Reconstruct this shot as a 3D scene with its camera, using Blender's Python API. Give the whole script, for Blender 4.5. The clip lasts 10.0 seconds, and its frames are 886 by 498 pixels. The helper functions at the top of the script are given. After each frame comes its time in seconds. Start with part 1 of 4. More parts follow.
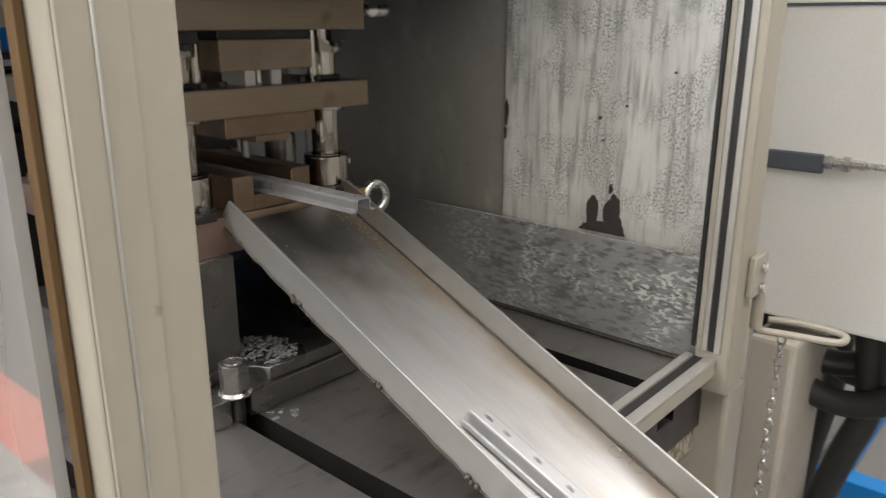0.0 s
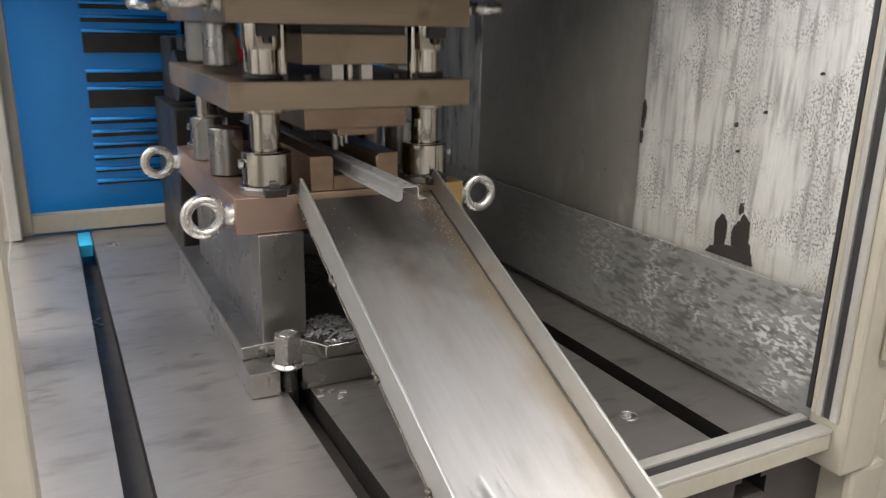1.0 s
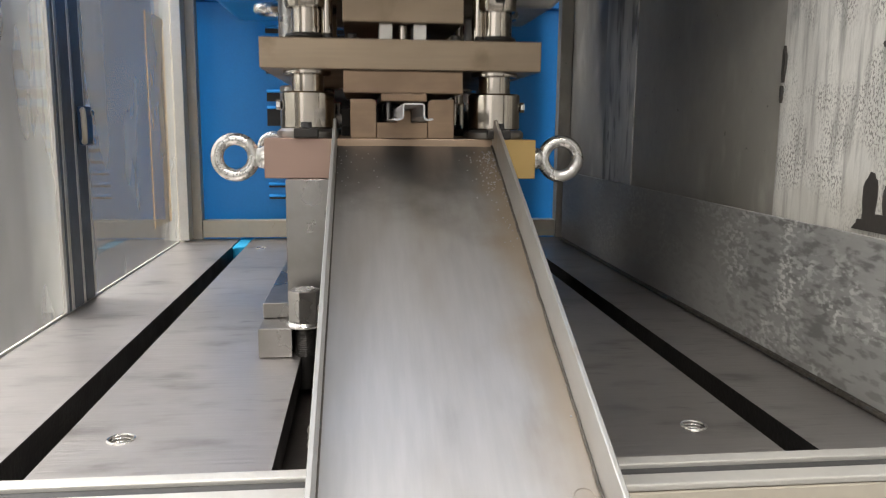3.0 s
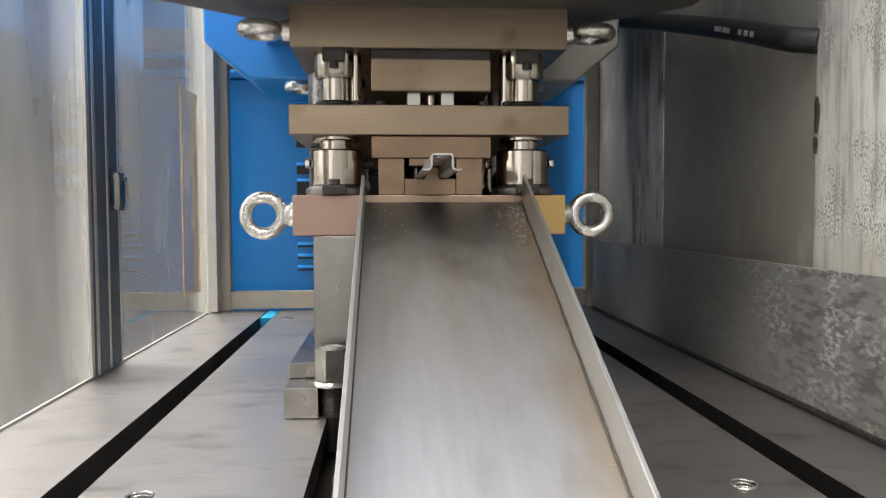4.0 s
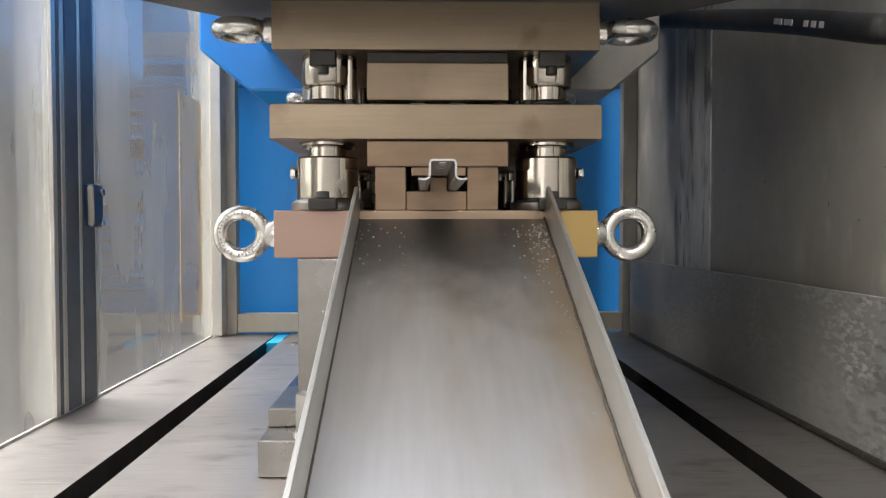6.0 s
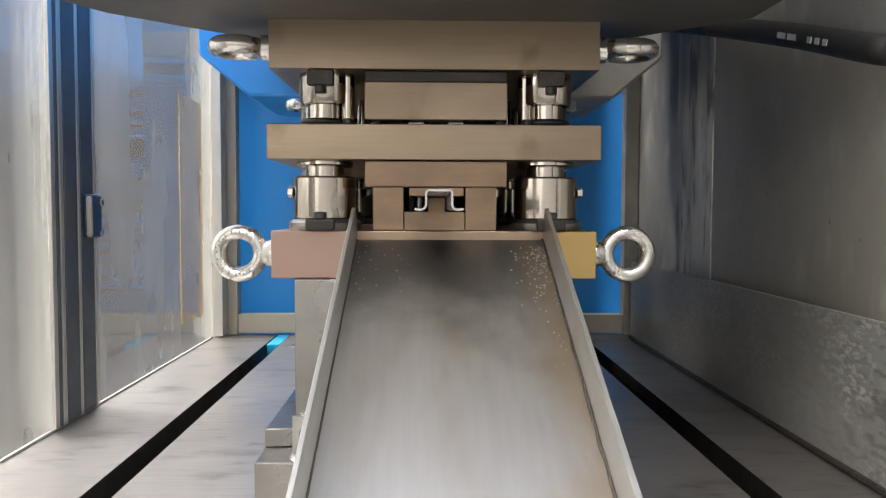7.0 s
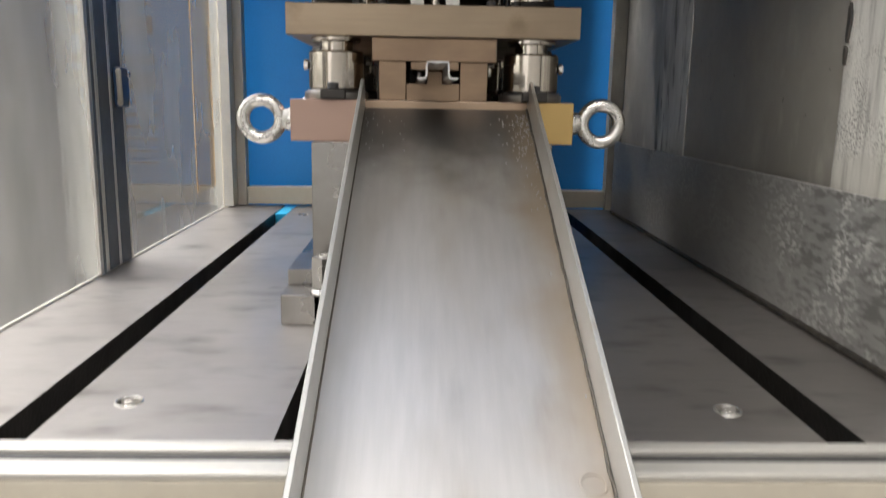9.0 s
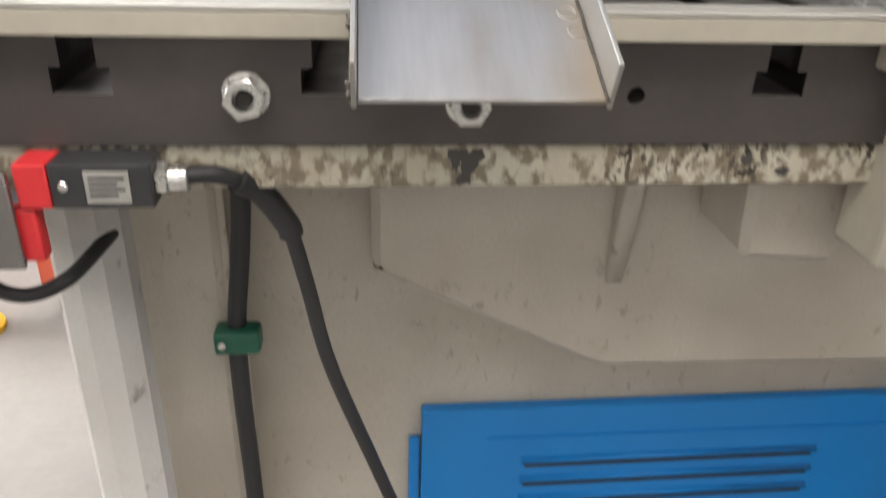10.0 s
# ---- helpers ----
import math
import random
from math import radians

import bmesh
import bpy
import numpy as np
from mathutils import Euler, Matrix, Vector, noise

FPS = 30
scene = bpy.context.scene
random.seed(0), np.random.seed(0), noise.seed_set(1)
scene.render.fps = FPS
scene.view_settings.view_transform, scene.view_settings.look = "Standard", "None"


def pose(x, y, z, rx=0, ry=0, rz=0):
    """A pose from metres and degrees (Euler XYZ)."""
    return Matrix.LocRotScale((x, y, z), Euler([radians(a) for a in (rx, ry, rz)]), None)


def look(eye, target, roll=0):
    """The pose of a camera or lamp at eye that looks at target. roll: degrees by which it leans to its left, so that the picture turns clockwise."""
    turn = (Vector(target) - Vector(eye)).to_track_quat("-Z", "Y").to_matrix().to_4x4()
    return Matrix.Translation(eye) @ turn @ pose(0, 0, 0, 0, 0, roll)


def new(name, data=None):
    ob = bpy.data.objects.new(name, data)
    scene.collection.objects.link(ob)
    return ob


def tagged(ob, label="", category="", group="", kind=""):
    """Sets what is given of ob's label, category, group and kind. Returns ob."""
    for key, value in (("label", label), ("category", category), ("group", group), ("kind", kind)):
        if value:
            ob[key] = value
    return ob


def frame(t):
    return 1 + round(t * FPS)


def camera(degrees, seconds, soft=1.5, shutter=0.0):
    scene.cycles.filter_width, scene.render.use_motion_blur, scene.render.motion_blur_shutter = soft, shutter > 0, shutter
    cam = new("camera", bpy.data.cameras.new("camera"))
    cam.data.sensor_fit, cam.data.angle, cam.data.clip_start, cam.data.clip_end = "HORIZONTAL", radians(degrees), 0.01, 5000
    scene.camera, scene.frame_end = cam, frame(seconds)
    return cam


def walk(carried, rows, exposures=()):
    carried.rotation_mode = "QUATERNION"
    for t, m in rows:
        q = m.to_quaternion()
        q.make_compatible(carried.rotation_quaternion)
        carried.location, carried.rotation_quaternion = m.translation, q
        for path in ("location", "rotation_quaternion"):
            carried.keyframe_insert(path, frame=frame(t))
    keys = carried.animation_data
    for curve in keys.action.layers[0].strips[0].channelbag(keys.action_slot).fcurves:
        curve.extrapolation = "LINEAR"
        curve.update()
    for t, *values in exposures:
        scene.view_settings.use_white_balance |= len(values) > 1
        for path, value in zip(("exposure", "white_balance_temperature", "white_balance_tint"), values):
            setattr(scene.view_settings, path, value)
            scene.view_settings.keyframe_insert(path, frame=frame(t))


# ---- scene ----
cam = camera(60.2, 10.0, soft=1.2, shutter=0.3)
PATH = [
    (0, (-0.463, -0.631, 0.375), (0.981, 0.63, -0.197), 0.2),
    (0.4, (-0.395, -0.682, 0.354), (0.829, 0.797, -0.205), 0.4),
    (0.5, (-0.369, -0.686, 0.359), (0.801, 0.83, -0.217), 0.7),
    (1, (-0.275, -0.73, 0.358), (0.605, 0.975, -0.207), 1.2),
    (1.5, (-0.191, -0.781, 0.355), (0.392, 1.051, -0.196), 1.6),
    (2, (-0.114, -0.757, 0.332), (0.298, 1.134, -0.173), 1.7),
    (2.2, (-0.078, -0.738, 0.309), (0.253, 1.174, -0.175), 1.3),
    (3.3, (-0.038, -0.706, 0.188), (0.16, 1.27, -0.047), 0.3),
    (3.5, (-0.041, -0.703, 0.188), (0.137, 1.28, 0.001), 0.1),
    (4, (-0.039, -0.698, 0.177), (0.104, 1.294, 0.079), -0.2),
    (4.5, (-0.018, -0.695, 0.168), (0.096, 1.301, 0.118), -0.4),
    (5, (-0.013, -0.657, 0.174), (0.075, 1.34, 0.132), -0.4),
    (6.5, (-0.008, -0.58, 0.188), (0.036, 1.418, 0.111), 0.1),
    (7, (-0.006, -0.586, 0.207), (0.037, 1.412, 0.109), 0.2),
    (7.5, (-0.006, -0.588, 0.213), (0.042, 1.408, 0.097), 0.4),
    (8, (-0.005, -0.594, 0.217), (0.045, 1.4, 0.08), 0.5),
    (8.5, (-0.009, -0.613, 0.221), (0.04, 1.374, 0.004), 0.6),
    (9, (-0.01, -0.684, 0.194), (0.051, 1.277, -0.191), 1.0),
    (9.4, (-0.023, -0.75, 0.161), (0.075, 1.165, -0.406), 1.2),
    (9.5, (-0.028, -0.762, 0.155), (0.085, 1.136, -0.466), 1.5),
    (9.7, (-0.042, -0.797, 0.138), (0.096, 1.059, -0.594), 1.3),
    (10, (-0.058, -0.855, 0.099), (0.141, 0.928, -0.785), 1.9),
]
walk(cam, [(t, look(eye, target, roll)) for t, eye, target, roll in PATH],
     exposures=((0.0, -0.62), (0.6, -0.30), (1.5, -0.12), (2.2, -0.06), (3.5, 0.17), (5.0, 0.28), (6.5, 0.44), (8.0, 0.46), (8.8, 0.28), (9.5, -0.12), (10.0, -0.02)))

# ---------------------------------------------------------------- light
world = bpy.data.worlds.new("hall")
scene.world = world
world.use_nodes = True
world.node_tree.nodes["Background"].inputs[0].default_value = (0.9, 0.95, 1.0, 1)
world.node_tree.nodes["Background"].inputs[1].default_value = 0.03


def area(name, eye, target, w, h, power, color):
    lamp = bpy.data.lights.new(name, "AREA")
    lamp.shape, lamp.size, lamp.size_y, lamp.energy, lamp.color = "RECTANGLE", w, h, power, color
    ob = new(name, lamp)
    ob.matrix_world = look(eye, target)
    return ob


# unseen area lamps, placed and tuned to light the press and the hall
area("overhead_fill_light", (-0.4, -1.6, 2.3), (0.0, -0.4, 0.0), 2.8, 0.9, 88, (1.0, 0.945, 0.91))
area("overhead_fill_light", (-1.9, 0.3, 2.2), (-0.3, 0.3, 0.0), 0.8, 2.6, 92, (1.0, 0.965, 0.955))
# low light taken to come from hall windows on the left
area("low_hall_light", (-3.8, -0.9, 0.9), (0.0, 0.5, 0.2), 2.6, 1.2, 52, (1.0, 0.97, 0.95))
area("overhead_fill_light", (1.7, -1.2, 2.2), (0.4, -0.4, 0.0), 0.8, 2.4, 84, (1.0, 0.955, 0.93))
# broad front fill, added without a known source
area("low_hall_light", (-0.6, -3.9, 1.2), (0.0, 0.0, 0.2), 5.0, 2.0, 36, (1.0, 0.965, 0.955))
# added to brighten the hall behind the left acrylic
area("overhead_fill_light", (-2.9, 0.9, 2.5), (-3.1, 0.9, 0.0), 1.0, 4.0, 260, (1.0, 0.965, 0.95))
area("overhead_fill_light", (0.0, 2.4, 2.4), (0.0, 1.0, 0.2), 3.0, 0.6, 140, (1.0, 0.965, 0.95))


# ---------------------------------------------------------------- materials
def mat(name, color, rough=0.5, metal=0.0, dark=None, scale=20.0, stretch=(1, 1, 1), amount=0.5, fine=250.0, bump=0.05,
        spots=None, spot_scale=30.0, spot_edge=(0.62, 0.68), spot_stretch=(1, 1, 1), rough_var=0.05, coat=0.0, fine_stretch=None, spots2=None, bands=()):
    """A surface with large stains, fine grain, relief and, if asked, spots of a second colour."""
    m = bpy.data.materials.new(name)
    m.use_nodes = True
    nt = m.node_tree
    p = nt.nodes["Principled BSDF"]
    N, L = nt.nodes.new, nt.links.new
    co = N("ShaderNodeTexCoord")

    def noise_at(s, st, detail=5.0):
        mp = N("ShaderNodeMapping")
        mp.inputs["Scale"].default_value = st
        L(co.outputs["Object"], mp.inputs[0])
        t = N("ShaderNodeTexNoise")
        t.inputs["Scale"].default_value, t.inputs["Detail"].default_value = s, detail
        L(mp.outputs[0], t.inputs[0])
        return t.outputs["Fac"]

    def ramp(v, a, b):
        r = N("ShaderNodeMapRange")
        r.interpolation_type = "SMOOTHSTEP"
        r.inputs[1].default_value, r.inputs[2].default_value = a, b
        L(v, r.inputs[0])
        return r.outputs[0]

    def mix(f, a, b):
        x = N("ShaderNodeMix")
        x.data_type = "RGBA"
        for s, v in ((x.inputs[0], f), (x.inputs[6], a), (x.inputs[7], b)):
            if isinstance(v, (tuple, float)):
                s.default_value = v if isinstance(v, float) else (*v, 1)
            else:
                L(v, s)
        return x.outputs[2]

    dark = dark or tuple(c * 0.6 for c in color)
    big = ramp(noise_at(scale, stretch), 0.32, 0.68)
    small = ramp(noise_at(fine, fine_stretch or stretch, 4.0), 0.25, 0.75)
    f = N("ShaderNodeMath")
    f.operation = "MULTIPLY"
    f.inputs[1].default_value = amount
    L(big, f.inputs[0])
    c = mix(f.outputs[0], color, dark)
    g = N("ShaderNodeMath")
    g.operation = "MULTIPLY"
    g.inputs[1].default_value = amount * 0.45
    L(small, g.inputs[0])
    c = mix(g.outputs[0], c, tuple(v * 0.72 for v in color))
    if spots:
        s = ramp(noise_at(spot_scale, spot_stretch, 6.0), *spot_edge)
        c = mix(s, c, spots)
    if spots2:
        col2, sc2, edge2, st2, mask = spots2
        s = ramp(noise_at(sc2, st2, 6.0), *edge2)
        if mask:
            q = N("ShaderNodeMath")
            q.operation = "MULTIPLY"
            L(s, q.inputs[0])
            L(ramp(noise_at(mask, (1, 1, 1), 2.0), 0.42, 0.62), q.inputs[1])
            s = q.outputs[0]
        c = mix(s, c, col2)
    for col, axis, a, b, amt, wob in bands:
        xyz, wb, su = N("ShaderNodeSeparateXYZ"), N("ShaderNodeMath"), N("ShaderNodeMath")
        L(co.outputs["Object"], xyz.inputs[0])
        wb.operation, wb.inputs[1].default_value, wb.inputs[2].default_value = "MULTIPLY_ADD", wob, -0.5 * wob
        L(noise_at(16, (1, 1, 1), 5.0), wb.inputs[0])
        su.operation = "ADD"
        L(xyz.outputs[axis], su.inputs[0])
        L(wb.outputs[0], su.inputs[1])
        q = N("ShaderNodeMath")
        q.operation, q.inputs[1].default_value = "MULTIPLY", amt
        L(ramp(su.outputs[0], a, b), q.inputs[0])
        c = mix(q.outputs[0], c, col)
    L(c, p.inputs["Base Color"])
    p.inputs["Metallic"].default_value = metal
    r = N("ShaderNodeMapRange")
    r.inputs[3].default_value, r.inputs[4].default_value = max(rough - rough_var, 0.03), min(rough + rough_var, 1)
    L(big, r.inputs[0])
    L(r.outputs[0], p.inputs["Roughness"])
    p.inputs["Coat Weight"].default_value = coat
    if bump:
        b = N("ShaderNodeBump")
        b.inputs["Strength"].default_value, b.inputs["Distance"].default_value = bump, 0.002
        L(small, b.inputs["Height"])
        L(b.outputs[0], p.inputs["Normal"])
    return m


bed_steel = mat("bed_steel", (0.44, 0.42, 0.40), 0.37, 0.9, (0.33, 0.315, 0.295), 7, (1, 1, 1), 0.6, 60, 0.10, fine_stretch=(0.2, 5, 1),
                spots=(0.19, 0.18, 0.165), spot_scale=14, spot_edge=(0.50, 0.82), spot_stretch=(1, 2.0, 1), rough_var=0.04,
                spots2=((0.18, 0.17, 0.16), 60, (0.56, 0.82), (0.45, 1.6, 1), 6))
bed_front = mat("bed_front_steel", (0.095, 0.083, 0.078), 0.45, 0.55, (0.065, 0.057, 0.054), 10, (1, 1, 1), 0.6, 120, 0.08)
tool_steel = mat("tool_steel", (0.31, 0.245, 0.175), 0.38, 0.88, (0.24, 0.185, 0.13), 9, (1, 1, 2), 0.75, 90, 0.03, fine_stretch=(0.2, 1, 5), rough_var=0.09,
                 spots=(0.20, 0.15, 0.10), spot_scale=22, spot_edge=(0.60, 0.78))
# golden right and pinkish left ends are reflections put into the colour
shoe_steel = mat("lower_shoe_steel", (0.36, 0.27, 0.195), 0.40, 0.88, (0.26, 0.195, 0.14), 11, (1, 1, 2), 0.6, 90, 0.02, fine_stretch=(0.2, 1, 5),
                 bands=(((0.46, 0.32, 0.12), 0, 0.086, 0.098, 0.85, 0.02), ((0.34, 0.235, 0.20), 0, -0.05, -0.08, 0.8, 0.05)))
tool_brown = mat("tool_steel_brown", (0.28, 0.20, 0.135), 0.34, 0.9, (0.17, 0.12, 0.085), 18, (1, 1, 2), 0.6, 90, 0.02, fine_stretch=(0.2, 1, 5))
grey_steel = mat("ground_steel", (0.33, 0.32, 0.305), 0.30, 0.95, (0.19, 0.18, 0.17), 15, (1, 1, 1), 0.6, 90, 0.05)
sole_steel = mat("dull_grey_steel", (0.13, 0.125, 0.12), 0.5, 0.6, (0.09, 0.085, 0.08), 9, bump=0.05)
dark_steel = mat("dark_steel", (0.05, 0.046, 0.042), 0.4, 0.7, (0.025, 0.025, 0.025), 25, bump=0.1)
chrome = mat("chrome_steel", (0.44, 0.405, 0.36), 0.11, 1.0, (0.50, 0.44, 0.36), 30, (1, 1, 6), 0.3, 200, 0.01, rough_var=0.04)
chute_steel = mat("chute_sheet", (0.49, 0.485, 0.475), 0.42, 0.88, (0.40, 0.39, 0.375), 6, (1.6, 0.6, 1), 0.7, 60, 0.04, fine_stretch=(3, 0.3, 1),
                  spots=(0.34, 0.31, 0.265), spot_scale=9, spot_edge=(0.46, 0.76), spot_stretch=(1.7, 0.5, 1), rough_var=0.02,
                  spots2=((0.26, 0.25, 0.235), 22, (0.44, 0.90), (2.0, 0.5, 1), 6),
                  # dark upper end: oily residue plus the die's dark reflection, both as colour
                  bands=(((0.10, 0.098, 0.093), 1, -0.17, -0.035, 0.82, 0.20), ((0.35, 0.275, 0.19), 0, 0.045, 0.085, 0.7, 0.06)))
chute_side = mat("chute_side_sheet", (0.40, 0.403, 0.39), 0.42, 0.75, (0.31, 0.30, 0.275), 12, (1, 1, 1), 0.6, 60, 0.05, fine_stretch=(3, 0.3, 1),
                 spots=(0.30, 0.245, 0.18), spot_scale=18, spot_edge=(0.55, 0.8), rough_var=0.03)
zinc = mat("galvanised_rail", (0.43, 0.43, 0.43), 0.42, 0.7, (0.34, 0.345, 0.35), 60, bump=0.0, amount=0.3)
bolt_zinc = mat("bright_zinc", (0.72, 0.71, 0.68), 0.25, 0.95, (0.5, 0.49, 0.46), 60, bump=0.08)
blue = mat("blue_paint", (0.006, 0.20, 0.56), 0.38, 0.0, (0.006, 0.16, 0.47), 6, amount=0.5, bump=0.02)
# slot end's blue, lightened by a bright reflection put into the colour
slot_blue = mat("blue_with_reflection", (0.02, 0.36, 0.62), 0.4, 0.0, (0.02, 0.30, 0.55), 20, amount=0.4)
blue_chip = mat("chipped_blue_paint", (0.008, 0.17, 0.50), 0.38, 0.0, (0.02, 0.12, 0.36), 8, amount=0.5, bump=0.03,
                spots=(0.55, 0.50, 0.40), spot_scale=55, spot_edge=(0.665, 0.69), spot_stretch=(0.7, 1, 1.3))
cream = mat("cream_paint", (0.38, 0.35, 0.285), 0.42, 0.0, (0.31, 0.28, 0.225), 9, (1, 1, 0.5), 0.5, 120, 0.03,
            spots=(0.25, 0.20, 0.13), spot_scale=60, spot_edge=(0.70, 0.76))
alu = mat("aluminium_profile", (0.62, 0.61, 0.57), 0.38, 0.7, (0.5, 0.48, 0.43), 18, bump=0.03)
cast_paint = mat("casting_paint", (0.50, 0.46, 0.39), 0.5, 0.0, (0.40, 0.355, 0.29), 6, amount=0.8, bump=0.10,
                 spots=(0.22, 0.18, 0.13), spot_scale=34, spot_edge=(0.68, 0.80), spots2=((0.30, 0.25, 0.19), 90, (0.58, 0.72), (1, 1, 0.5), 5))
dirty_cast = mat("dirty_casting_paint", (0.44, 0.415, 0.335), 0.55, 0.0, (0.3, 0.25, 0.17), 12, amount=0.6, bump=0.2,
                 spots=(0.17, 0.14, 0.095), spot_scale=100, spot_edge=(0.43, 0.60), spot_stretch=(1, 1, 0.7), spots2=((0.035, 0.026, 0.018), 190, (0.49, 0.56), (1, 1, 0.6), 14))
# spots are the dirt marks; the band darkens the leg towards its top
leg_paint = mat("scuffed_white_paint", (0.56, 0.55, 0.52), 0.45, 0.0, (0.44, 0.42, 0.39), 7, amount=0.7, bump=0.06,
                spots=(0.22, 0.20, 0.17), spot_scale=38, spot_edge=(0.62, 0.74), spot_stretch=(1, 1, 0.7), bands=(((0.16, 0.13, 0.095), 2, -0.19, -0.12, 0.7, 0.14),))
white_paint = mat("white_paint", (0.80, 0.79, 0.75), 0.4, 0.0, (0.7, 0.68, 0.62), 5, amount=0.5, bump=0.02)
dark_wall = mat("oily_dark_sheet", (0.36, 0.345, 0.305), 0.42, 0.12, (0.25, 0.238, 0.208), 5, (1, 1, 0.8), 0.85, 90, 0.05, rough_var=0.06,
                spots=(0.07, 0.066, 0.06), spot_scale=70, spot_edge=(0.70, 0.76), spots2=((0.46, 0.44, 0.39), 26, (0.46, 0.78), (1, 1, 0.45), 5))
mid_wall = mat("worn_grey_sheet", (0.64, 0.63, 0.585), 0.45, 0.1, (0.26, 0.255, 0.24), 12, (1, 1.6, 0.4), 0.9, 120, 0.06,
               spots=(0.15, 0.147, 0.135), spot_scale=24, spot_edge=(0.50, 0.68), spot_stretch=(1, 2.0, 0.45), spots2=((0.10, 0.098, 0.09), 90, (0.6, 0.68), (1, 1.5, 0.4), 8))
white_sheet = mat("spangled_sheet", (0.80, 0.79, 0.735), 0.5, 0.1, (0.54, 0.53, 0.495), 11, (1, 1.6, 0.30), 0.85, 300, 0.2,
                  spots=(0.36, 0.355, 0.33), spot_scale=58, spot_edge=(0.46, 0.72), spot_stretch=(1, 2.0, 0.20),
                  spots2=((0.24, 0.235, 0.215), 480, (0.47, 0.62), (1, 1.1, 0.7), 20),
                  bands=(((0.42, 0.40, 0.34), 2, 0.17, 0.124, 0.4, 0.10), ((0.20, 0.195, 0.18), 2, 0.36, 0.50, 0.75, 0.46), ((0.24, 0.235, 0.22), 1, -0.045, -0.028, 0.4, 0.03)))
lip_sheet = mat("stained_galvanised_sheet", (0.37, 0.37, 0.355), 0.42, 0.3, (0.24, 0.24, 0.23), 7, (1, 0.8, 1), 0.9, 160, 0.06, fine_stretch=(1, 0.6, 2.0),
                spots=(0.16, 0.16, 0.152), spot_scale=105, spot_edge=(0.46, 0.64), spot_stretch=(1, 0.5, 1.5),
                spots2=((0.68, 0.68, 0.655), 210, (0.47, 0.62), (1, 0.6, 1.2), 13),
                # plainer grey towards the rear, darker towards the foot
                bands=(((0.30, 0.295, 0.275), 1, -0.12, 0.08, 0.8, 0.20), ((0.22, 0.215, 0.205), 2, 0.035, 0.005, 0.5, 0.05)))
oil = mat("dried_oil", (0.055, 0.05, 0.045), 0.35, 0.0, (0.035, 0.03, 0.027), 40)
rubber = mat("black_rubber", (0.018, 0.018, 0.018), 0.5, 0.0, (0.03, 0.03, 0.03), 40, bump=0.06)
black_plastic = mat("black_plastic", (0.025, 0.025, 0.027), 0.4, 0.0, (0.04, 0.04, 0.04), 40)
red = mat("red_plastic", (0.55, 0.025, 0.03), 0.4, 0.0, (0.4, 0.02, 0.02), 30)
orange = mat("orange_red_paint", (0.70, 0.13, 0.07), 0.5, 0.0, (0.55, 0.1, 0.06), 8)
green = mat("green_plastic", (0.01, 0.10, 0.06), 0.45, 0.0, (0.01, 0.07, 0.04), 40)
yellow = mat("yellow_paint", (0.75, 0.45, 0.02), 0.45, 0.0, (0.6, 0.35, 0.02), 20)
gasket = mat("grey_gasket", (0.10, 0.115, 0.13), 0.5, 0.2, (0.07, 0.08, 0.09), 25)
latch_blue = mat("dark_blue_plastic", (0.025, 0.06, 0.13), 0.4, 0.0, (0.02, 0.045, 0.10), 30)
brass_tape = mat("amber_edge", (0.13, 0.075, 0.025), 0.4, 0.1, (0.10, 0.055, 0.02), 20)
concrete = mat("concrete", (0.22, 0.21, 0.195), 0.7, 0.0, (0.16, 0.15, 0.14), 3, amount=0.6, fine=60, bump=0.1)
hall_paint = mat("hall_wall_paint", (0.62, 0.62, 0.60), 0.6, 0.0, (0.50, 0.50, 0.49), 1.2, amount=0.5, fine=40)
label_grey = mat("aluminium_label", (0.45, 0.44, 0.40), 0.4, 0.6, (0.3, 0.29, 0.27), 90)
carton = mat("brown_cardboard", (0.30, 0.19, 0.10), 0.75, 0.0, (0.22, 0.14, 0.07), 6, amount=0.6, bump=0.04)
print_white = mat("white_print", (0.55, 0.55, 0.53), 0.5, 0.0)
weld_mat = mat("weld_scale", (0.10, 0.09, 0.075), 0.45, 0.7, (0.05, 0.045, 0.04), 120, bump=0.3)


def glow():
    m = bpy.data.materials.new("lit_tube")
    m.use_nodes = True
    p = m.node_tree.nodes["Principled BSDF"]
    p.inputs["Emission Color"].default_value = (1.0, 0.98, 0.95, 1)
    p.inputs["Emission Strength"].default_value = 9.0
    return m


lamp_glow = glow()


